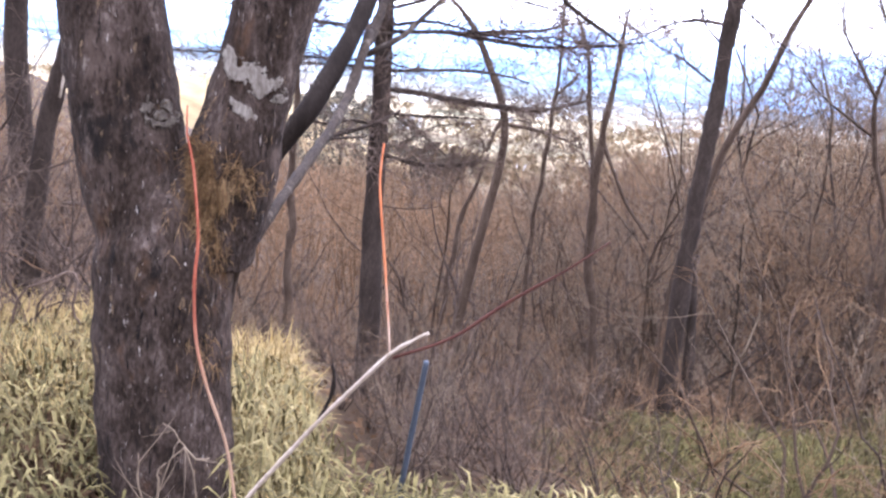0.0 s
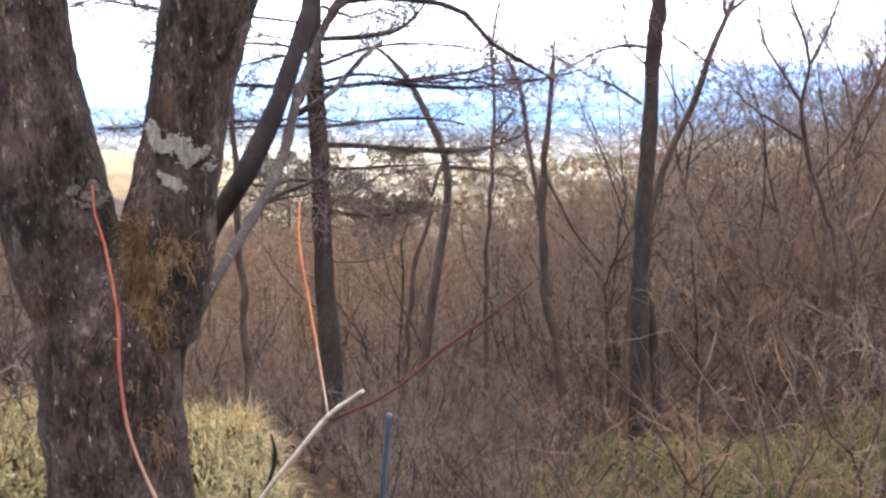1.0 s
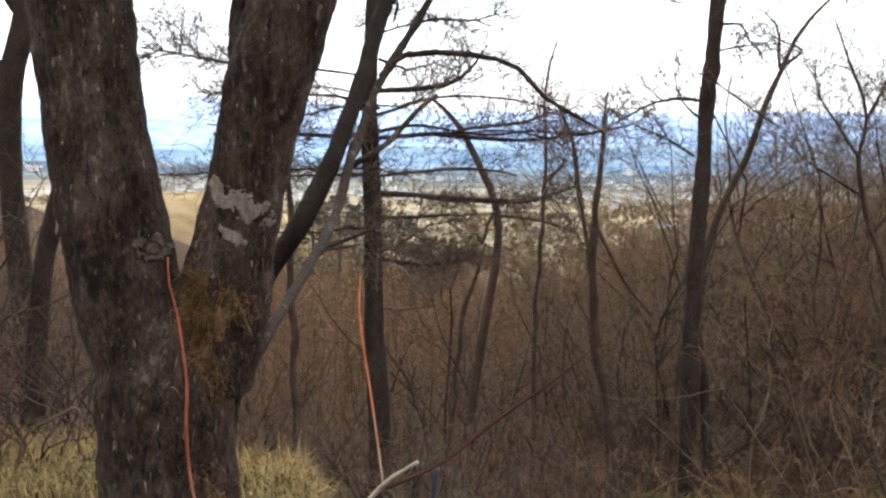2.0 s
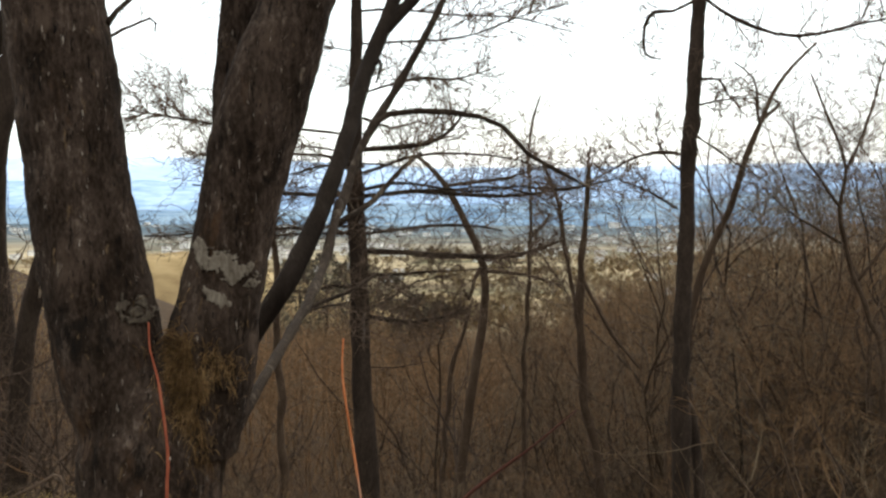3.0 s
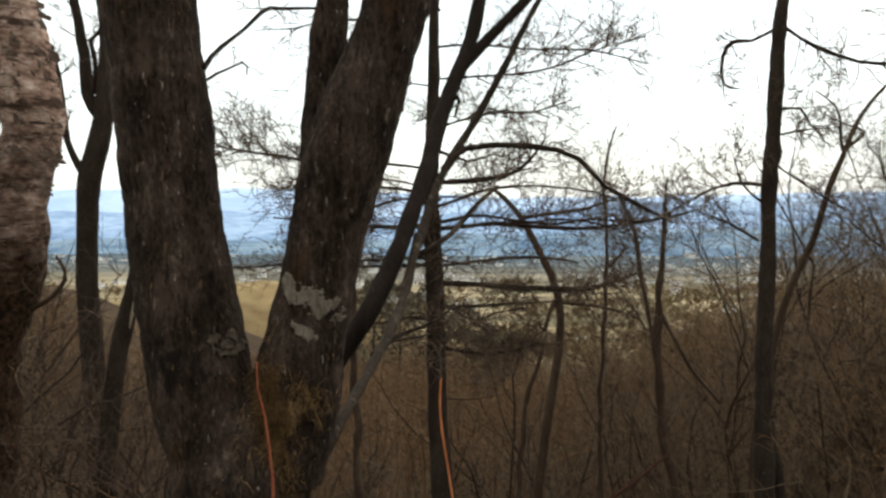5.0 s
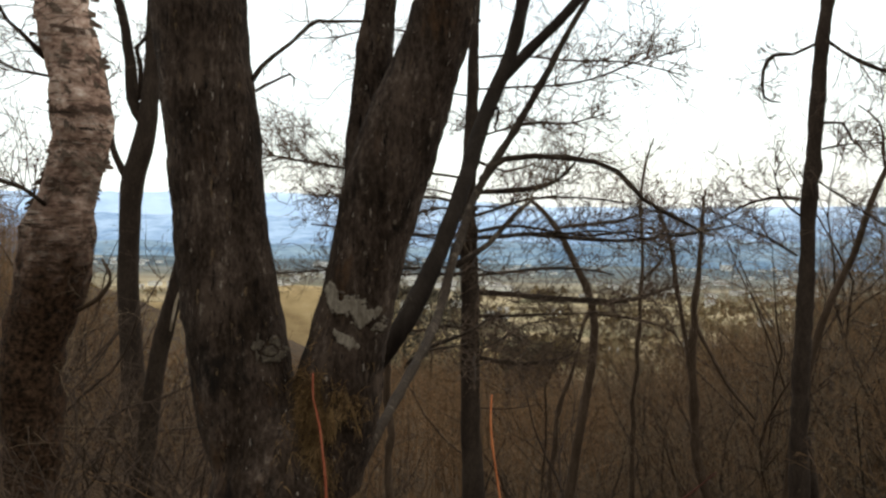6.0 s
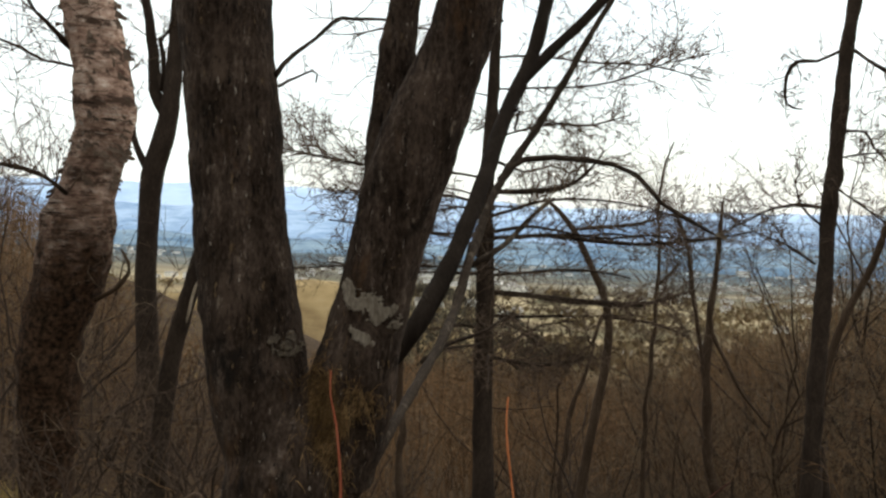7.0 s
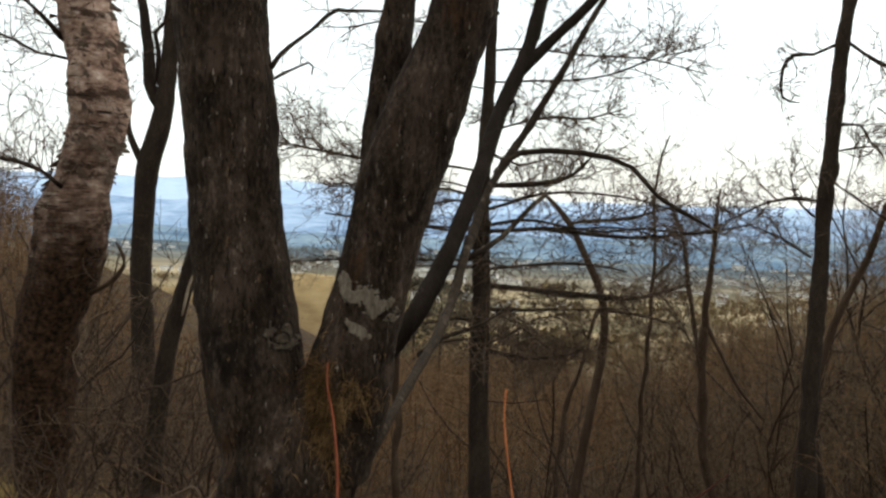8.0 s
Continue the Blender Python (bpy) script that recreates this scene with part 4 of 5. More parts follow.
settle([
    trunk("trunk", rooted([(0.153, 14.200, -4.746, 0.0906), (0.350, 14.200, -2.869, 0.0791), (0.526, 14.200, -1.579, 0.0715), (0.640, 14.200, -0.850, 0.0680), (0.673, 14.200, -0.217, 0.0640), (0.573, 14.200, 0.277, 0.0604), (0.304, 14.200, 0.839, 0.0529), (0.054, 14.200, 1.300, 0.0453), (-0.256, 14.200, 1.653, 0.0338), (-0.432, 14.200, 1.776, 0.0227)]), bark_brown, curved, sides=10, step=0.15, rough=0.1, seed=70),
    limb(curved, [(0.618, 14.200, 0.053, 0.0355), (0.499, 14.067, -0.156, 0.0308), (0.425, 13.933, -0.449, 0.0262), (0.334, 13.800, -0.254, 0.0130)], bark_brown, twig, 71, 8, 0.36, 0.0078, 2, 0.0, density=0.6),
    limb(curved, [(0.681, 14.200, -0.037, 0.0267), (1.048, 14.333, -0.070, 0.0269), (1.513, 14.467, -0.158, 0.0226), (1.988, 14.600, -0.359, 0.0137)], bark_brown, twig, 72, 19, 0.72, 0.0078, 2, 0.0, density=0.6),
    limb(curved, [(0.054, 14.200, 1.300, 0.0267), (0.491, 14.000, 1.392, 0.0263), (1.001, 13.800, 1.438, 0.0216), (1.494, 13.600, 1.610, 0.0128)], bark_brown, twig, 73, 47, 0.96, 0.0078, 2, 0.3, density=0.6),
], curved)
slender = thing("slender_tree", (1.4, 15.0, -5.0), "slender leafless tree with upright twigs", "tree")
settle([
    limb(slender, rooted([(1.418, 15.000, -4.898, 0.0479), (1.400, 15.000, -2.726, 0.0436), (1.371, 15.000, -1.562, 0.0399), (1.454, 15.000, -0.222, 0.0357), (1.463, 15.000, 0.911, 0.0319), (1.392, 15.000, 1.565, 0.0282), (1.451, 15.000, 2.215, 0.0197), (1.585, 15.000, 2.768, 0.0117)]), bark_brown, twig_grey, 80, 64, 1.1, 0.005, 1, 0.9, name="trunk", start=0.3),
    limb(slender, [(1.467, 15.000, 0.440, 0.0282), (1.634, 15.000, 0.629, 0.0282), (1.764, 15.000, 0.798, 0.0235), (1.632, 15.000, 0.864, 0.0141)], bark_brown, twig, 81, 4, 0.3, 0.004, 1, 0.3),
], slender)
twin = thing("twin_tree", (2.6, 13.3, -5.0), "leafless tree with two thin upright stems", "tree")
settle([
    limb(twin, rooted([(2.603, 13.300, -4.787, 0.0741), (2.361, 13.300, -3.020, 0.0670), (2.137, 13.300, -1.634, 0.0637), (2.030, 13.300, -0.609, 0.0637), (2.078, 13.300, 0.151, 0.0533), (2.134, 13.300, 0.988, 0.0387), (2.127, 13.300, 1.486, 0.0283), (2.153, 13.300, 1.940, 0.0175)]), bark_brown, twig, 82, 64, 1.0, 0.006, 1, 0.8, name="trunk", start=0.2),
    limb(twin, [(2.040, 13.300, -0.694, 0.0354), (1.871, 13.375, 0.143, 0.0356), (1.754, 13.450, 0.897, 0.0320), (1.658, 13.525, 1.315, 0.0254), (1.450, 13.600, 1.736, 0.0145)], bark_brown, twig, 83, 42, 0.9, 0.006, 1, 0.8, name="stem"),
    limb(twin, [(2.064, 13.300, -0.017, 0.0333), (2.306, 13.200, -0.508, 0.0289), (2.628, 13.100, -0.994, 0.0246), (2.861, 13.000, -1.309, 0.0163)], bark_brown, twig, 84, 12, 0.6, 0.006, 1, 0.2),
], twin)
pole_tree = thing("pole_tree", (-2.1, 11.5, -3.0), "thin straight dark trunk among the undergrowth", "tree")
settle([limb(pole_tree, rooted([(-2.112, 11.500, -5.543, 0.0721), (-2.081, 11.500, -3.286, 0.0613), (-2.115, 11.500, -1.377, 0.0504), (-2.132, 11.500, -0.256, 0.0432), (-2.138, 11.500, 0.674, 0.0360), (-2.174, 11.500, 1.900, 0.0252)]), bark_brown, twig, 85, 30, 0.8, 0.005, 1, 0.1, name="trunk", start=0.2)], pole_tree)
sway = thing("slender_tree", (0.0, 17.0, -6.0), "thin swaying leafless sapling on the slope", "tree")
settle([limb(sway, rooted([(-0.153, 17.000, -5.989, 0.0632), (0.064, 17.000, -3.744, 0.0542), (0.170, 17.000, -2.420, 0.0494), (0.384, 17.000, -1.546, 0.0361), (0.575, 17.000, -0.895, 0.0223)]), bark_brown, twig, 86, 30, 0.9, 0.005, 1, 0.7, name="trunk")], sway)

# ---------------------------------------------------------------- trees beside the grassy edge
beech = thing("forked_beech", (-4.7, 9.2, -1.2), "dark leafless tree forking into several upright stems", "tree")
settle([
    trunk("trunk", rooted([(-4.479, 9.200, -1.922, 0.1328), (-4.516, 9.200, -0.664, 0.1242), (-4.561, 9.200, 0.206, 0.1213), (-4.589, 9.200, 0.699, 0.1155), (-4.573, 9.200, 1.254, 0.1155), (-4.537, 9.200, 1.806, 0.1213), (-4.433, 9.200, 2.175, 0.1155), (-4.366, 9.200, 2.480, 0.1039), (-4.313, 9.200, 3.023, 0.0866), (-4.287, 9.200, 3.621, 0.0751), (-4.274, 9.200, 4.804, 0.0577)]), bark_dark, beech, sides=18, step=0.1, rough=0.08, seed=90),
    limb(beech, [(-4.597, 9.200, 1.864, 0.0404), (-4.688, 9.150, 2.101, 0.0402), (-4.754, 9.100, 2.366, 0.0343), (-4.775, 9.050, 2.867, 0.0256), (-4.822, 9.000, 3.213, 0.0170)], bark_dark, twig, 91, 14, 0.6, 0.006, 1, 0.3),
    limb(beech, [(-4.404, 9.200, 2.478, 0.0635), (-4.525, 9.225, 2.719, 0.0579), (-4.576, 9.250, 3.145, 0.0581), (-4.650, 9.275, 3.510, 0.0524), (-4.805, 9.300, 3.996, 0.0409)], bark_dark, twig, 92, 14, 0.7, 0.006, 1, 0.2, start=0.4, sides=10),
    limb(beech, [(-4.450, 9.200, 2.718, 0.0260), (-4.436, 9.175, 3.075, 0.0259), (-4.468, 9.150, 3.250, 0.0230), (-4.352, 9.125, 3.366, 0.0172), (-4.315, 9.100, 3.539, 0.0143)], bark_dark, twig, 93, 8, 0.4, 0.005, 1, 0.2),
], beech)
snag = thing("leaning_snag", (-2.6, 6.6, -0.7), "short leaning dead trunk with dark bark", "tree")
settle([trunk("trunk", rooted([(-3.191, 6.600, -0.564, 0.0790), (-3.111, 6.600, 0.211, 0.0727), (-3.026, 6.600, 0.620, 0.0707), (-2.947, 6.600, 0.891, 0.0624), (-2.873, 6.600, 1.161, 0.0624), (-2.783, 6.600, 1.517, 0.0499)]), bark_dark, snag, sides=14, step=0.08, rough=0.12, seed=95),
        limb(snag, [(-2.910, 6.450, 0.645, 0.0081), (-2.870, 6.450, 0.800, 0.0122), (-2.847, 6.450, 0.931, 0.0081), (-2.840, 6.450, 1.005, 0.0041)], wood_pale, twig, 96, 0, name="torn_wood", label="pale torn wood")], snag)
birch = thing("birch", (-2.9, 5.4, -0.5), "old birch with peeling pinkish-tan bark", "tree")
B_LINE = rooted([(-3.439, 5.400, -1.086, 0.2472), (-3.421, 5.400, -0.469, 0.1944), (-3.417, 5.400, 0.027, 0.1944), (-3.402, 5.400, 0.405, 0.2012), (-3.362, 5.400, 0.746, 0.2114), (-3.291, 5.400, 1.048, 0.2182), (-3.221, 5.400, 1.384, 0.2148), (-3.136, 5.400, 1.718, 0.1910), (-3.056, 5.400, 2.085, 0.1807), (-3.070, 5.400, 2.446, 0.1739), (-3.164, 5.400, 2.803, 0.1807), (-3.224, 5.400, 3.338, 0.1569), (-3.311, 5.400, 4.220, 0.1262)])
settle([
    trunk("trunk", B_LINE, bark_birch, birch, sides=40, step=0.025, rough=0.22, seed=100),
    limb(birch, [(-3.269, 5.400, 2.531, 0.0205), (-3.327, 5.267, 2.612, 0.0166), (-3.361, 5.133, 2.724, 0.0130), (-3.390, 5.000, 2.878, 0.0095)], bark_dark, twig, 101, 12, 0.5, 0.004, 1, 0.2),
    limb(birch, [(-3.247, 5.400, 2.427, 0.0102), (-3.441, 5.333, 2.469, 0.0101), (-3.593, 5.267, 2.546, 0.0083), (-3.780, 5.200, 2.607, 0.0066)], bark_dark, twig, 102, 12, 0.5, 0.004, 1, 0.2),
    limb(birch, [(-3.036, 5.300, 0.924, 0.0151), (-2.910, 5.275, 1.006, 0.0150), (-2.824, 5.250, 1.085, 0.0133), (-2.783, 5.225, 1.178, 0.0116), (-2.822, 5.200, 1.301, 0.0066)], bark_brown, twig, 103, 6, 0.3, 0.003, 1, 0.2),
    limb(birch, [(-3.187, 5.200, 1.602, 0.0148), (-3.279, 5.100, 1.701, 0.0145), (-3.365, 5.000, 1.745, 0.0126), (-3.519, 4.900, 1.750, 0.0093)], bark_dark, twig, 104, 30, 0.7, 0.004, 2, 0.4, density=0.6),
], birch)


def peeling(count=340):
    """Curled flakes of bark standing off the birch."""
    rng = np.random.default_rng(5)
    line = smooth_line(B_LINE, 0.03)
    for _ in range(count):
        i = rng.integers(len(line) // 3, len(line) - 5)
        x, y, z, r = line[i]
        if z < 1.25 + rng.uniform(0, 0.5):
            continue
        a = rng.choice([math.pi * 1.02, math.pi * 1.92, math.pi * 1.96, math.pi * 1.5]) + rng.normal(0, 0.3)
        w, h = rng.uniform(0.014, 0.075), rng.uniform(0.010, 0.065)
        curl = rng.uniform(0.006, 0.05)
        verts, faces = [], []
        for k in range(4):
            u = k / 3
            rr = r * 1.03 + curl * u * u
            aa = a + w / r * (u - 0.5)
            for s in (-0.5, 0.5):
                verts.append((x + rr * math.cos(aa), y + rr * math.sin(aa), z + h * s * (1 - 0.7 * u) - 0.02 * u * u + rng.normal(0, 0.006)))
        for k in range(3):
            faces.append((2 * k, 2 * k + 1, 2 * k + 3, 2 * k + 2))
        settle([mesh_object("bark_flake", verts, faces, peel, birch)], birch)


peeling()

arc = thing("dead_twig", (-1.9, 4.6, -0.6), "dark crooked dead twig above the grass", "twig")
settle([limb(arc, rooted([(-2.320, 4.600, -0.247, 0.0087), (-2.195, 4.600, -0.119, 0.0087), (-2.071, 4.600, -0.056, 0.0087), (-2.003, 4.600, -0.064, 0.0087), (-1.993, 4.600, -0.159, 0.0073), (-2.014, 4.600, -0.292, 0.0058), (-1.960, 4.600, -0.335, 0.0044)]), twig, twig, 110, 6, 0.2, 0.002, 1, 0.0, name="stem")], arc)
STALKS = (
    rooted([(2.805, 8.000, -1.352, 0.0075), (2.823, 8.000, -1.277, 0.0101), (2.874, 8.000, -1.101, 0.0088), (2.908, 8.000, -0.846, 0.0075), (2.846, 8.000, -0.634, 0.0050)]),
    rooted([(2.253, 6.000, -1.709, 0.0057), (2.076, 6.000, -1.653, 0.0076), (1.853, 6.000, -1.566, 0.0076), (1.672, 6.000, -1.475, 0.0057), (1.565, 6.000, -1.330, 0.0038)]),
    rooted([(2.200, 6.200, -1.822, 0.0059), (1.961, 6.200, -1.568, 0.0078), (1.791, 6.200, -1.449, 0.0059), (1.560, 6.200, -1.339, 0.0039)]),
    rooted([(-1.312, 4.200, -0.820, 0.0053), (-1.204, 4.200, -0.936, 0.0067), (-1.165, 4.200, -1.014, 0.0067)]),
    rooted([(-0.777, 2.700, -0.060, 0.0030), (-0.827, 2.700, 0.039, 0.0030), (-0.889, 2.700, 0.108, 0.0017)]),
    rooted([(-0.938, 2.700, -0.184, 0.0039), (-0.958, 2.700, -0.080, 0.0035), (-0.972, 2.700, -0.015, 0.0017)]),
    rooted([(-0.872, 2.600, -0.098, 0.0038), (-0.853, 2.600, -0.014, 0.0029), (-0.841, 2.600, 0.001, 0.0017)]),
    rooted([(-0.823, 2.600, 0.030, 0.0025), (-0.750, 2.600, 0.034, 0.0033), (-0.692, 2.600, 0.052, 0.0025)]))
for k, stations in enumerate(STALKS):
    stalk = thing("dry_stalk", stations[0][:3], "pale bent dry stalk among the undergrowth", "stalk", "dry stalks")
    settle([limb(stalk, stations, twig_grey, twig_grey, 120 + k, 3, 0.2, 0.002, 0, 0.0, name="stem", sides=5)], stalk)


# ---------------------------------------------------------------- undergrowth on the slope
def crooked(rng, p, d, steps, stride, r0, r1, bend, up):
    """The line of a stem that turns a little at every bud."""
    pts, d = [np.array(p, float)], np.array(d, float)
    for k in range(steps):
        d = unit(d + rng.normal(0, bend, 3) + np.array((0, 0, up)))
        pts.append(pts[-1] + d * stride * rng.uniform(0.7, 1.3))
    return np.column_stack([np.array(pts), np.linspace(r0, r1, steps + 1)])


def add_limbs(tubes, fine, rng, line, count, length, spread, start, level, bend=0.3, up=0.05):
    """Crooked limbs off a stem, each thinner than the stem where it leaves, with its own twigs."""
    for _ in range(count):
        i = min(int(rng.uniform(start, 0.96) * (len(line) - 1)), len(line) - 2)
        t = unit(line[i + 1, :3] - line[i, :3])
        side = unit(np.cross(t, rng.normal(0, 1, 3)))
        n = length * rng.uniform(0.5, 1.15) * (1.1 - 0.6 * i / len(line))
        r = line[i, 3] * rng.uniform(0.45, 0.7)
        branch = crooked(rng, line[i, :3], t + side * spread, 7, n / 7, r, max(0.0012, r * 0.12), bend, up)
        tubes.add(branch[:, :3], branch[:, 3], 4)
        twigs_along(fine, rng, branch, 6, n * 0.62, max(0.002, r * 0.28), level, 0.15, 0.0, 0.6, 0.15, 0.65)


def make_shrub(seed, mat, stem_mat=None):
    """A many-stemmed bare shrub, two metres tall, at the origin."""
    rng = np.random.default_rng(seed)
    root = thing("bare_shrub", (0, 0, 0), "bare brown many-stemmed shrub on the wooded slope", "shrub", "undergrowth")
    fine = Tubes()
    for _ in range(7):
        a, out = rng.uniform(0, 2 * math.pi), rng.uniform(0.15, 0.8)
        line = crooked(rng, (0.12 * math.cos(a), 0.12 * math.sin(a), -0.1), (out * math.cos(a), out * math.sin(a), 1.0), 9, 0.22, 0.013, 0.0035, 0.2, 0.05)
        tb = Tubes()
        tb.add(line[:, :3], line[:, 3], 5)
        add_limbs(fine, fine, rng, line, 4, 0.85, 0.8, 0.15, 1)
        tb.make("stem", stem_mat or bark_wet, root)
    tagged(fine.make("twig_spray", mat, root), kind="stuff")
    bleached = Tubes()
    for _ in range(4):
        a, h = rng.uniform(0, 2 * math.pi), rng.uniform(0.35, 1.7)
        line = crooked(rng, (0.35 * h * math.cos(a), 0.35 * h * math.sin(a), h), (math.cos(a + rng.normal(0, 0.6)), math.sin(a + rng.normal(0, 0.6)), rng.uniform(-0.2, 0.5)), 9, 0.09, 0.003, 0.0012, 0.24, 0.03)
        bleached.add(line[:, :3], line[:, 3], 3)
        twigs_along(bleached, rng, line, 7, 0.22, 0.0013, 0, 0.5, 0.0, 0.8, 0.2)
    tagged(bleached.make("bleached_spray", twig_pale, root, "bleached crooked twigs"), kind="stuff")
    return root


def make_sapling(seed, mat, twig_mat):
    """A thin crooked tree, five metres tall, at the origin, often with two leaders."""
    rng = np.random.default_rng(seed)
    root = thing("sapling", (0, 0, 0), "thin leafless sapling rising from the wooded slope", "tree", "saplings on the slope")
    line = crooked(rng, (0, 0, -0.15), (rng.normal(0, 0.15), rng.normal(0, 0.15), 1.0), 12, 0.42, 0.04, 0.003, 0.13, 0.05)
    tb, side, fine = Tubes(), Tubes(), Tubes()
    tb.add(line[:, :3], line[:, 3], 7)
    tb.make("trunk", mat, root)
    add_limbs(side, fine, rng, line, 13, 1.9, 0.75, 0.12, 1, 0.26, 0.08)
    if seed % 2:
        a = rng.uniform(0, 6.28)
        leader = crooked(rng, line[3, :3], (0.5 * math.cos(a), 0.5 * math.sin(a), 1.0), 9, 0.38, 0.026, 0.005, 0.15, 0.08)
        tb = Tubes()
        tb.add(leader[:, :3], leader[:, 3], 6)
        tb.make("leader", mat, root)
        add_limbs(side, fine, rng, leader, 8, 1.4, 0.75, 0.1, 1, 0.26, 0.08)
    tagged(side.make("limb_spray", mat, root), kind="stuff")
    tagged(fine.make("twig_spray", twig_mat, root), kind="stuff")
    return root


def make_broom(seed, mat, twig_mat):
    """A bushy young tree, six metres tall, whose many fine branches all strive upwards."""
    rng = np.random.default_rng(seed)
    root = thing("bushy_tree", (0, 0, 0), "bushy leafless young tree with fine brown upright twigs", "tree", "thicket")
    side, fine = Tubes(), Tubes()
    for _ in range(4):
        a = rng.uniform(0, 6.28)
        line = crooked(rng, (0.1 * math.cos(a), 0.1 * math.sin(a), -0.15), (0.5 * math.cos(a), 0.5 * math.sin(a), 1.0), 13, 0.43, 0.030, 0.0016, 0.16, 0.06)
        tb = Tubes()
        tb.add(line[:, :3], line[:, 3], 6)
        tb.make("stem", mat, root)
        add_limbs(side, fine, rng, line, 12, 2.2, 0.9, 0.25, 1, 0.33, 0.04)
    tagged(side.make("limb_spray", mat, root), kind="stuff")
    tagged(fine.make("twig_spray", twig_mat, root), kind="stuff")
    return root


BEARINGS = [-60, -40, -33, -29, -22, -10, 8, 11, 13, 15, 17, 20, 23, 30, 60]
RISE = [3, 3, 1, -5, -9.5, -10, -9.3, -6.5, -3.5, -0.5, 1.5, 5.0, 8.5, 11, 12]


def room_above(x, y, slack=0.0):
    """How tall growth may stand at a place, so that the valley stays open in the gap of the wood."""
    far = math.hypot(x, y)
    turn = math.degrees(math.atan2(x, y))
    rise = np.interp(turn, BEARINGS, RISE) + slack
    if y < 14 and -23 < turn < 24:
        rise = min(rise, -20 + 0.6 * max(0.0, y - 7))
    return 1.6 + far * math.tan(radians(rise)) - float(height(x, y))


def scatter(makers, count, y_range, natural, spread, seed, low=0.5, keep=0.6, side=(-0.75, 0.8), built=2.0, slack=0.0):
    rng = np.random.default_rng(seed)
    kinds, used = [m() for m in makers], [False] * len(makers)
    made, tries = 0, 0
    while made < count and tries < 60 * count:
        tries += 1
        y = y_range[0] + (y_range[1] - y_range[0]) * rng.uniform() ** spread
        x = rng.uniform(side[0] * y - 1.5, side[1] * y + 1.5)
        if y < crest(x) + 1.0 or math.hypot(x - 3.2, y - 12) < keep or math.hypot(x + 0.8, y - 9.3) < keep or math.hypot(x + 2.9, y - 5.4) < 0.7:
            continue
        if 2.4 < x < 6.2 and 5.0 < y < 10.8 and natural < 3 and rng.uniform() < 0.55:
            continue
        tall = min(natural * rng.uniform(0.6, 1.25), room_above(x, y, slack) * rng.uniform(0.75, 1.15))
        if tall < low * natural:
            continue
        k = int(rng.integers(len(kinds)))
        s = tall / built
        m = Matrix.LocRotScale((x, y, float(height(x, y))), Euler((rng.normal(0, 0.06), rng.normal(0, 0.06), rng.uniform(0, 6.28))), None)
        if used[k]:
            ob = copy_thing(kinds[k], m)
        else:
            ob, used[k] = kinds[k], True
            ob.matrix_basis = m
        ob.scale = (s * rng.uniform(0.9, 1.3), s * rng.uniform(0.9, 1.3), s)
        made += 1
    for k, u in zip(kinds, used):
        if not u:
            for o in (*k.children_recursive, k):
                bpy.data.objects.remove(o)


for sx, sy, st, sr in ((-3.25, 4.7, 0.6, 0.4), (-2.45, 5.1, 0.6, 2.0), (-3.9, 5.6, 0.8, 3.1), (-4.6, 6.2, 1.2, 5.0), (-2.75, 4.6, 0.5, 1.2), (-2.1, 5.9, 0.6, 4.1), (-3.0, 7.2, 0.9, 2.7), (-3.6, 8.2, 1.0, 5.5)):
    near = make_shrub(int(210 + 10 * sr), twig)
    near.matrix_basis = pose(sx, sy, float(height(sx, sy)), 0, 0, 57 * sr)
    near.scale = (st * 1.3, st * 1.3, st)

scatter([lambda s=s, m=m, t=t: make_shrub(s, m, t) for s, m, t in ((201, twig_red, bark_wet), (202, twig, bark_wet), (203, twig_red, bark_brown), (204, twig_grey, bark_wet), (205, twig_red, bark_wet), (215, twig, bark_brown))],
        150, (5.0, 32), 2.4, 1.2, 31, 0.25)
scatter([lambda s=s, m=m, t=t: make_sapling(s, m, t) for s, m, t in ((301, bark_wet, twig), (302, bark_dark, twig_red), (303, bark_pale, twig_grey), (304, bark_brown, twig_red), (305, bark_wet, twig))],
        84, (7.5, 46), 5.0, 1.25, 32, 0.3, built=5.0)
scatter([lambda s=s, m=m, t=t: make_broom(s, m, t) for s, m, t in ((206, bark_brown, twig_grey), (207, bark_wet, twig_red), (208, bark_brown, twig_grey))],
        21, (13.6, 24), 12.0, 1.1, 33, 0.35, 0.9, (0.30, 0.66), 6.0)
scatter([lambda s=s, m=m, t=t: make_broom(s, m, t) for s, m, t in ((216, bark_wet, twig_grey), (217, bark_brown, twig_red), (218, bark_brown, twig_grey))],
        24, (19, 34), 13.0, 1.0, 38, 0.35, 0.9, (0.20, 0.66), 6.0)
scatter([lambda s=s, m=m, t=t: make_broom(s, m, t) for s, m, t in ((219, bark_brown, twig_grey), (220, bark_brown, twig))],
        10, (19, 30), 9.5, 1.0, 39, 0.3, 0.9, (0.07, 0.27), 6.0, 5.0)
scatter([lambda s=s, m=m, t=t: make_sapling(s, m, t) for s, m, t in ((306, bark_brown, twig_red), (307, bark_brown, twig_grey), (308, bark_pale, twig_grey))],
        6, (14, 20), 6.5, 1.1, 35, 0.45, 1.0, (0.43, 0.64), 5.0)
scatter([lambda s=s, m=m, t=t: make_sapling(s, m, t) for s, m, t in ((309, bark_dark, twig_red), (310, bark_dark, twig))],
        9, (9, 17), 7.0, 1.1, 36, 0.45, 1.0, (-0.75, -0.50), 5.0)
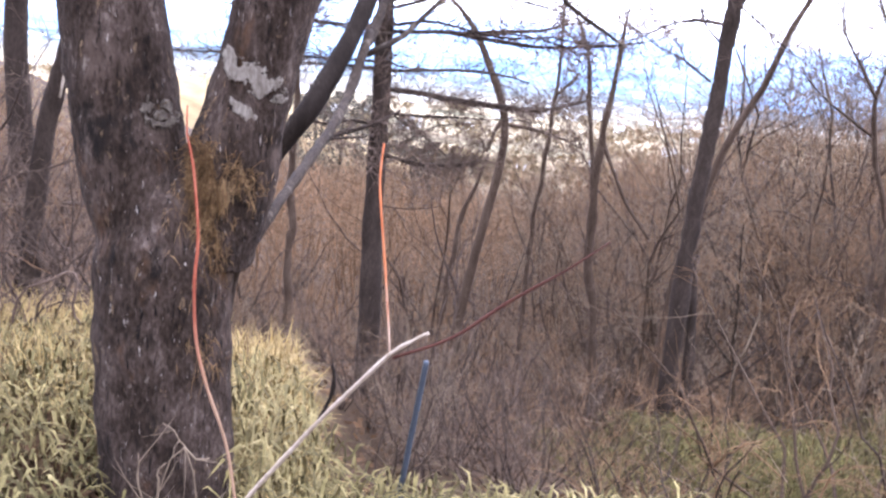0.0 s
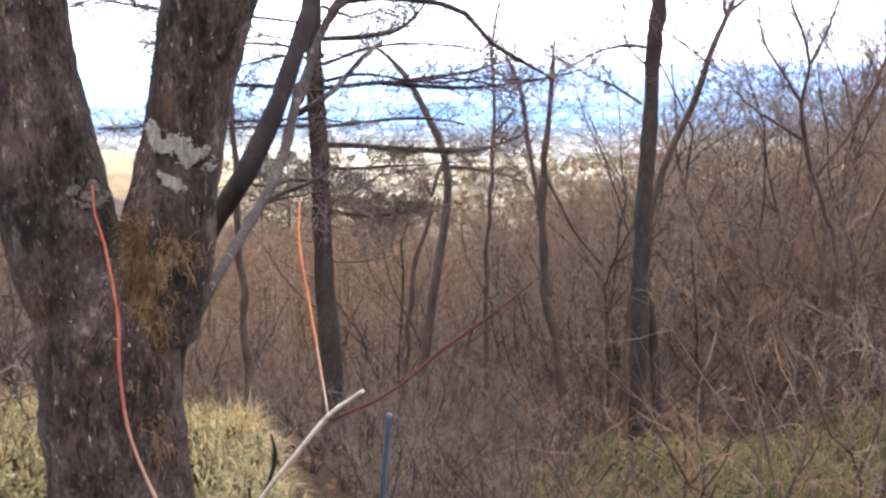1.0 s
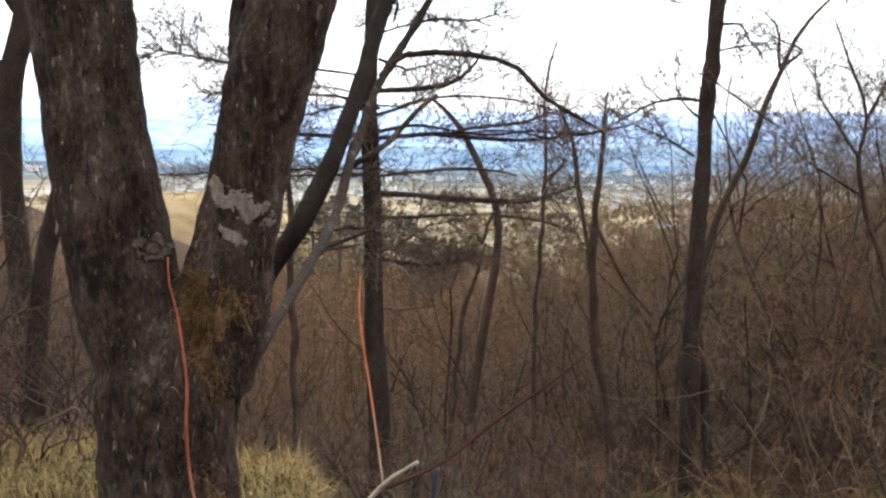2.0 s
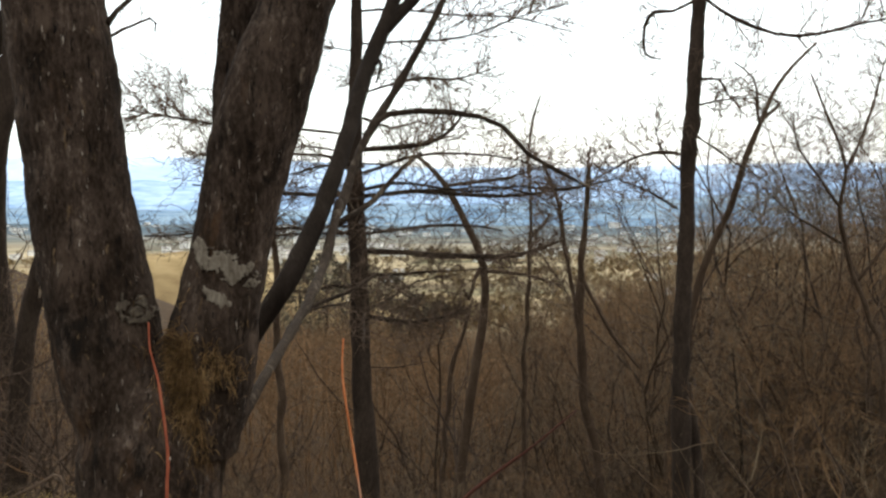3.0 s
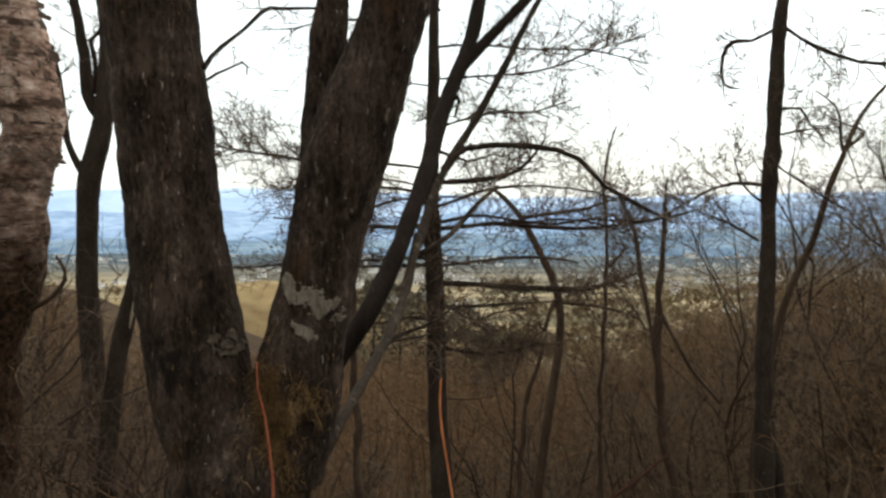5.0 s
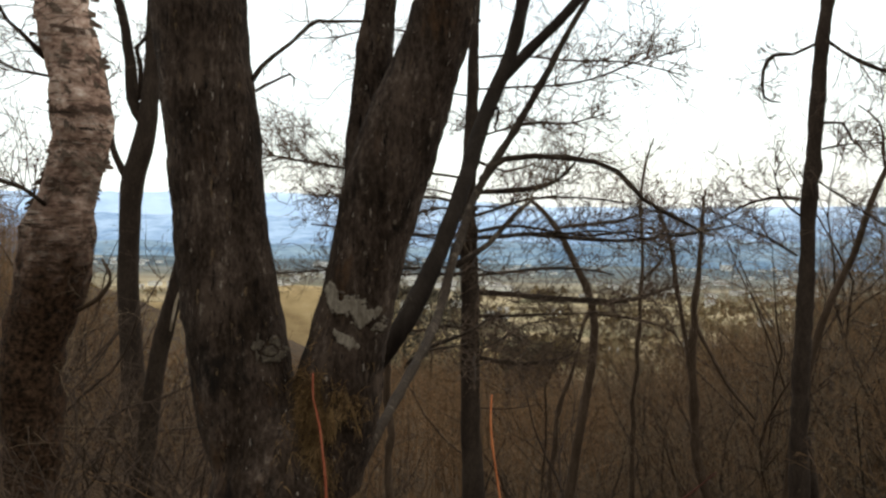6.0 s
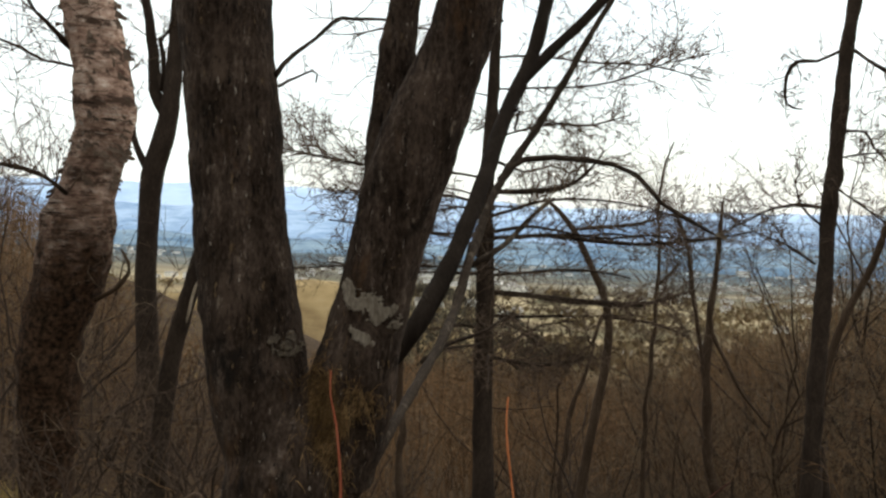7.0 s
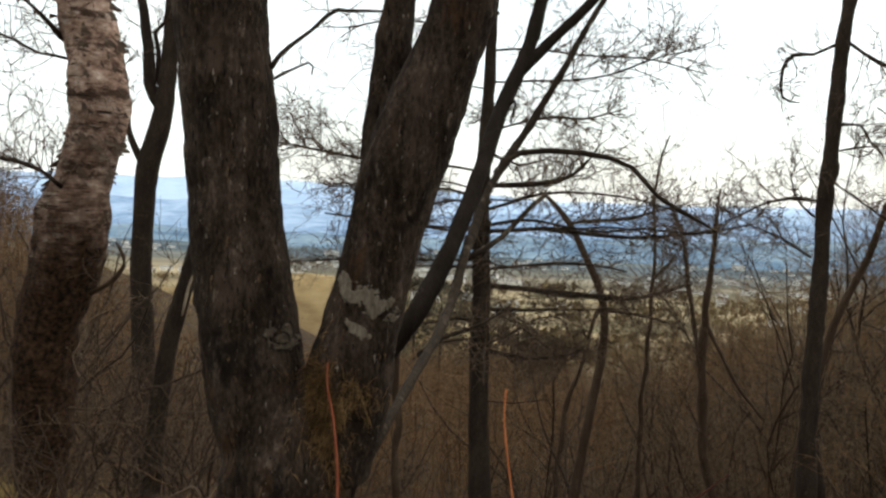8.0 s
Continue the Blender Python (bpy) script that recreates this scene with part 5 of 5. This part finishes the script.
scatter([lambda s=s, m=m: make_shrub(s, m) for s, m in ((211, twig), (212, twig_red))],
        34, (6.6, 18), 2.0, 1.1, 34, 0.3, 0.9, (-0.52, -0.10))
scatter([lambda s=s, m=m: make_shrub(s, m, bark_dark) for s, m in ((213, twig), (214, twig_red))],
        22, (5.0, 9.5), 1.2, 1.0, 37, 0.3, 0.35, (-0.22, 0.6))


def far_woods():
    """The bare wood further down, too dense to count."""
    rng = np.random.default_rng(41)
    tb = Tubes()
    made = 0
    while made < 3600:
        y = 26 + 184 * rng.uniform() ** 1.3
        x = rng.uniform(-0.8 * y - 5, 0.85 * y + 5)
        tall = min(rng.uniform(5, 10.5), room_above(x, y) * rng.uniform(0.8, 1.08))
        if tall < 2.0:
            continue
        made += 1
        p = np.array((x, y, float(height(x, y)) - 0.2))
        d = np.array((rng.normal(0, 0.06), rng.normal(0, 0.06), 1))
        top = p + d * tall
        tb.add([p, p + (top - p) * 0.3 + rng.normal(0, 0.13, 3), p + (top - p) * 0.65 + rng.normal(0, 0.2, 3), top], [0.05, 0.04, 0.025, 0.01])
        for _ in range(9):
            u = rng.uniform(0.25, 0.98)
            q = p + (top - p) * u
            a = rng.uniform(0, 6.28)
            n = tall * rng.uniform(0.15, 0.38)
            e = q + n * unit(np.array((math.cos(a), math.sin(a), rng.uniform(-0.3, 1.1))))
            mid = (q + e) / 2 + rng.normal(0, 0.12, 3)
            tb.add([q, mid, e], [0.02, 0.015, 0.008])
            tb.add([e, e + n * 0.5 * unit(rng.normal(0, 1, 3) + np.array((0, 0, 0.5)))], [0.008, 0.005])
            tb.add([mid, mid + n * 0.4 * unit(rng.normal(0, 1, 3) + np.array((0, 0, 0.6)))], [0.012, 0.006])
    tagged(tb.make("far_woods", twig_red), "dense bare brown woodland further down the slope", "woods", kind="stuff")


far_woods()


def evergreen(x, y, tall, wide, seed):
    rng = np.random.default_rng(seed)
    z = float(height(x, y))
    root = thing("evergreen_tree", (x, y, z), "dark rounded evergreen above the bare wood", "tree", "evergreens")
    tb = Tubes()
    tb.add([(0, 0, -0.3), (0.1, 0, tall * 0.5), (0, 0, tall * 0.9)], [0.2, 0.14, 0.04], 6)
    tb.make("trunk", bark_dark, root)
    verts, faces = [], []
    for _ in range(5000):
        h = rng.uniform(0.2, 1.0)
        rad = wide * math.sin(math.pi * min(0.97, 0.15 + 0.8 * h)) ** 0.8 * rng.uniform(0.35, 1.0) * (1 + 0.3 * math.sin(5 * h * 6.28))
        a = rng.uniform(0, 6.28)
        c = np.array((rad * math.cos(a), rad * math.sin(a), tall * h))
        u, v = unit(rng.normal(0, 1, 3)), unit(rng.normal(0, 1, 3))
        s = rng.uniform(0.08, 0.22)
        o = len(verts)
        verts += [(c - u * s).tolist(), (c + v * s * 0.5).tolist(), (c + u * s).tolist(), (c - v * s * 0.5).tolist()]
        faces.append((o, o + 1, o + 2, o + 3))
    tagged(mesh_object("crown", verts, faces, needles, root), kind="stuff")


for gx, gy, gt, gw, gs in ((-12.5, 95, 12.5, 4.5, 1), (-9, 92, 13.5, 4.5, 2), (-5.5, 93, 13, 4.5, 3), (-3.0, 96, 11.5, 4.0, 4), (-16, 99, 12, 4, 5), (-0.5, 97, 10.5, 4.0, 6)):
    evergreen(gx, gy, gt, gw, gs)


# ---------------------------------------------------------------- grass
def blades(name, places, lean, long, wide, mat, label, seed, lift=None):
    """Bent tapering leaves, one after another, as one mesh."""
    rng = np.random.default_rng(seed)
    n = len(places)
    base = np.column_stack([places, height(places[:, 0], places[:, 1])])
    if lift is not None:
        base[:, 2] += rng.uniform(lift[0], lift[1], n)
    else:
        base[:, 2] -= 0.02
    a = rng.uniform(0, 2 * np.pi, n)
    out = np.column_stack([np.cos(a), np.sin(a), np.zeros(n)])
    across = np.column_stack([-np.sin(a), np.cos(a), np.zeros(n)])
    l, w = rng.uniform(*long, n)[:, None], rng.uniform(*wide, n)[:, None]
    k = rng.uniform(*lean, n)[:, None]
    up = np.array((0, 0, 1.0))
    mid = base + l * 0.5 * (out * k * 0.6 + up * (1 - 0.35 * k))
    tip = mid + l * 0.5 * (out * (0.4 + k) * 0.8 + up * (0.8 - 1.25 * k))
    v = np.stack([base - across * w * 0.3, base + across * w * 0.3, mid - across * w * 0.5, mid + across * w * 0.5, tip], 1).reshape(-1, 3)
    f = []
    for i in range(n):
        o = 5 * i
        f += [(o, o + 1, o + 3, o + 2), (o + 2, o + 3, o + 4)]
    return tagged(mesh_object(name, v.tolist(), f, mat), label, "grass", kind="stuff")


def spots(n, x_range, y_range, seed, clump=0.0, inside=True):
    rng = np.random.default_rng(seed)
    x, y = rng.uniform(*x_range, 4 * n), rng.uniform(*y_range, 4 * n)
    ok = np.ones(4 * n, bool) if inside is None else (y < crest(x) + 0.35) if inside else (y > crest(x) - 0.5)
    patch = np.sin(2.1 * x + 1.3) * np.cos(1.7 * y) + 0.5 * np.sin(4.3 * x + 3.1 * y)
    ok &= patch > clump - 1
    ok &= y > y_range[0] + 0.4 + 0.3 * np.sin(2.3 * x) * np.cos(1.1 * x + 1) + rng.uniform(-0.3, 0.3, 4 * n)
    ok &= (x > x_range[0] + 0.3 + 0.3 * np.sin(2.9 * y)) & (x < x_range[1] - 0.3 - 0.3 * np.sin(2.1 * y + 2))
    ok &= np.hypot((x + 1.02) / 0.36, (y - 2.9) / 0.62) > rng.uniform(0.3, 1.3, 4 * n)
    return np.column_stack([x, y])[ok][:n]


blades("dry_grass", spots(20000, (-7, 0.9), (3.3, 6.0), 1, -0.6), (0.1, 0.9), (0.18, 0.46), (0.003, 0.008), straw, "dense blond dry grass along the edge of the slope", 1)
blades("dwarf_bamboo", spots(22000, (-4.9, 1.7), (0.9, 5.0), 2, -0.6), (0.3, 1.4), (0.08, 0.23), (0.006, 0.019), bamboo_leaf, "dwarf bamboo with faded green and straw-coloured leaves", 2, (0.0, 0.16))
blades("dwarf_bamboo", spots(4500, (-1.1, 1.6), (2.1, 4.3), 12, 0.35, None), (0.3, 1.4), (0.08, 0.24), (0.006, 0.019), bamboo_leaf, "dwarf bamboo spilling over the edge of the slope", 12, (0.0, 0.42))
blades("dead_stems", spots(5000, (-5.0, 0.9), (1.6, 5.4), 14), (0.05, 0.5), (0.18, 0.42), (0.003, 0.006), dead_leaf, "brown dead stalks among the dry grass", 14)
blades("dwarf_bamboo", spots(11000, (1.0, 9), (4.6, 13), 3, 0.9, False), (0.4, 1.3), (0.08, 0.22), (0.006, 0.016), bamboo_shaded, "patchy dwarf bamboo under the bare shrubs", 3, (0.0, 0.45))
blades("dwarf_bamboo", spots(12000, (2.0, 7.0), (6.4, 11.5), 13, 0.6, False), (0.3, 1.2), (0.08, 0.24), (0.007, 0.018), bamboo_shaded, "tawny dwarf bamboo beneath bare saplings", 13, (0.1, 0.75))
blades("dry_grass", spots(5000, (-45, -14), (30, 80), 4, 0.2, False), (0.2, 0.8), (0.3, 0.7), (0.01, 0.03), straw, "tan grass on the open shoulder of the hill", 4)


def litter_leaves():
    rng = np.random.default_rng(9)
    n = 9000
    y = 3 + 19 * rng.uniform(size=n) ** 1.3
    x = rng.uniform(-0.8, 0.8, n) * y
    z = height(x, y) + 0.02
    v, f = [], []
    for i in range(n):
        c = np.array((x[i], y[i], z[i]))
        u, w = unit(rng.normal(0, 1, 3) * (1, 1, 0.4)) * rng.uniform(0.03, 0.07), unit(rng.normal(0, 1, 3) * (1, 1, 0.5)) * rng.uniform(0.02, 0.04)
        o = len(v)
        v += [(c - u).tolist(), (c + w).tolist(), (c + u + (0, 0, 0.01)).tolist(), (c - w).tolist()]
        f.append((o, o + 1, o + 2, o + 3))
    tagged(mesh_object("fallen_leaves", v, f, dead_leaf), "brown fallen leaves over the slope", "leaves", kind="stuff")


litter_leaves()


# ---------------------------------------------------------------- houses in the valley
def make_house(seed):
    rng = np.random.default_rng(seed)
    w, d, h, g = rng.uniform(6, 11), rng.uniform(6, 8), rng.uniform(3, 5.5), rng.uniform(1.5, 2.6)
    root = thing("house", (0, 0, 0), "small pale house with a gabled roof in the valley", "house", "houses in the valley")
    v = [(x, y, z) for z in (-3, h) for x, y in ((-w / 2, -d / 2), (w / 2, -d / 2), (w / 2, d / 2), (-w / 2, d / 2))] + [(-w / 2, 0, h + g), (w / 2, 0, h + g)]
    mesh_object("wall", v, [(0, 1, 5, 4), (1, 2, 6, 9, 5), (2, 3, 7, 6), (3, 0, 4, 8, 7)], plaster, root, smooth=False)
    e = 0.6
    v = [(-w / 2 - e, -d / 2 - e, h - 0.2), (w / 2 + e, -d / 2 - e, h - 0.2), (w / 2 + e, 0, h + g + 0.2), (-w / 2 - e, 0, h + g + 0.2), (w / 2 + e, d / 2 + e, h - 0.2), (-w / 2 - e, d / 2 + e, h - 0.2)]
    v += [(x, y, z + 0.3) for x, y, z in v]
    mesh_object("roof", v, [(0, 1, 2, 3), (3, 2, 4, 5), (9, 8, 7, 6), (11, 10, 8, 9), (0, 6, 7, 1), (5, 4, 10, 11)], roof, root, smooth=False)
    return root


HOUSES = [make_house(s) for s in range(4)]
rng_h = np.random.default_rng(12)
for i in range(60):
    hy = 430 + 700 * rng_h.uniform() ** 1.4
    hx = hy * rng_h.uniform(-0.42, 0.34)
    hm = pose(hx, hy, float(height(hx, hy)), 0, 0, rng_h.uniform(-40, 40))
    if i < 4:
        HOUSES[i].matrix_basis = hm
    else:
        copy_thing(HOUSES[i % 4], hm)


def valley_trees():
    """Dark copses and hedgerows between the fields."""
    rng = np.random.default_rng(61)
    v, f = [], []
    for _ in range(100):
        cy = 360 + 650 * rng.uniform() ** 1.6
        cx = cy * rng.uniform(-0.5, 0.42)
        run, deep = rng.uniform(4, 55), rng.uniform(2, 14)
        for _ in range(int(rng.uniform(6, 24))):
            x, y = cx + rng.normal(0, run), cy + rng.normal(0, deep)
            z, s = float(height(x, y)), rng.uniform(2.2, 5.0)
            for _ in range(7):
                c = np.array((x, y, z + s)) + rng.normal(0, 0.45, 3) * s
                u, w = unit(rng.normal(0, 1, 3)) * s * 0.6, unit(rng.normal(0, 1, 3)) * s * 0.6
                o = len(v)
                v += [(c - u).tolist(), (c + w).tolist(), (c + u).tolist(), (c - w).tolist()]
                f.append((o, o + 1, o + 2, o + 3))
    tagged(mesh_object("valley_trees", v, f, copse), "dark copses and hedgerows between tan fields", "trees", kind="stuff")


valley_trees()


def make_hall(seed):
    rng = np.random.default_rng(seed)
    w, d, h = 9 + 34 * rng.uniform() ** 3, rng.uniform(9, 16), 3.5 + 9 * rng.uniform() ** 2
    root = thing("factory_hall", (0, 0, 0), "large pale flat-roofed building in the far town", "building", "town buildings")
    v = [(x, y, z) for z in (-6, h) for x, y in ((-w / 2, -d / 2), (w / 2, -d / 2), (w / 2, d / 2), (-w / 2, d / 2))]
    mesh_object("wall", v, [(0, 1, 5, 4), (1, 2, 6, 5), (2, 3, 7, 6), (3, 0, 4, 7)], plaster, root, smooth=False)
    v = [(x * 1.03, y * 1.05, z) for z in (h, h + 0.8) for x, y in ((-w / 2, -d / 2), (w / 2, -d / 2), (w / 2, d / 2), (-w / 2, d / 2))]
    mesh_object("roof", v, [(3, 2, 1, 0), (4, 5, 6, 7), (0, 1, 5, 4), (1, 2, 6, 5), (2, 3, 7, 6), (3, 0, 4, 7)], roof, root, smooth=False)
    return root


HALLS = [make_hall(s) for s in range(20, 28)]
for i in range(120):
    hy = 900 + 1300 * rng_h.uniform()
    hx = hy * rng_h.uniform(-0.62, 0.28)
    hm = pose(hx, hy, float(height(hx, hy)), 0, 0, rng_h.uniform(-25, 25))
    if i < 8:
        HALLS[i].matrix_basis = hm
    else:
        copy_thing(HALLS[i % 8], hm)
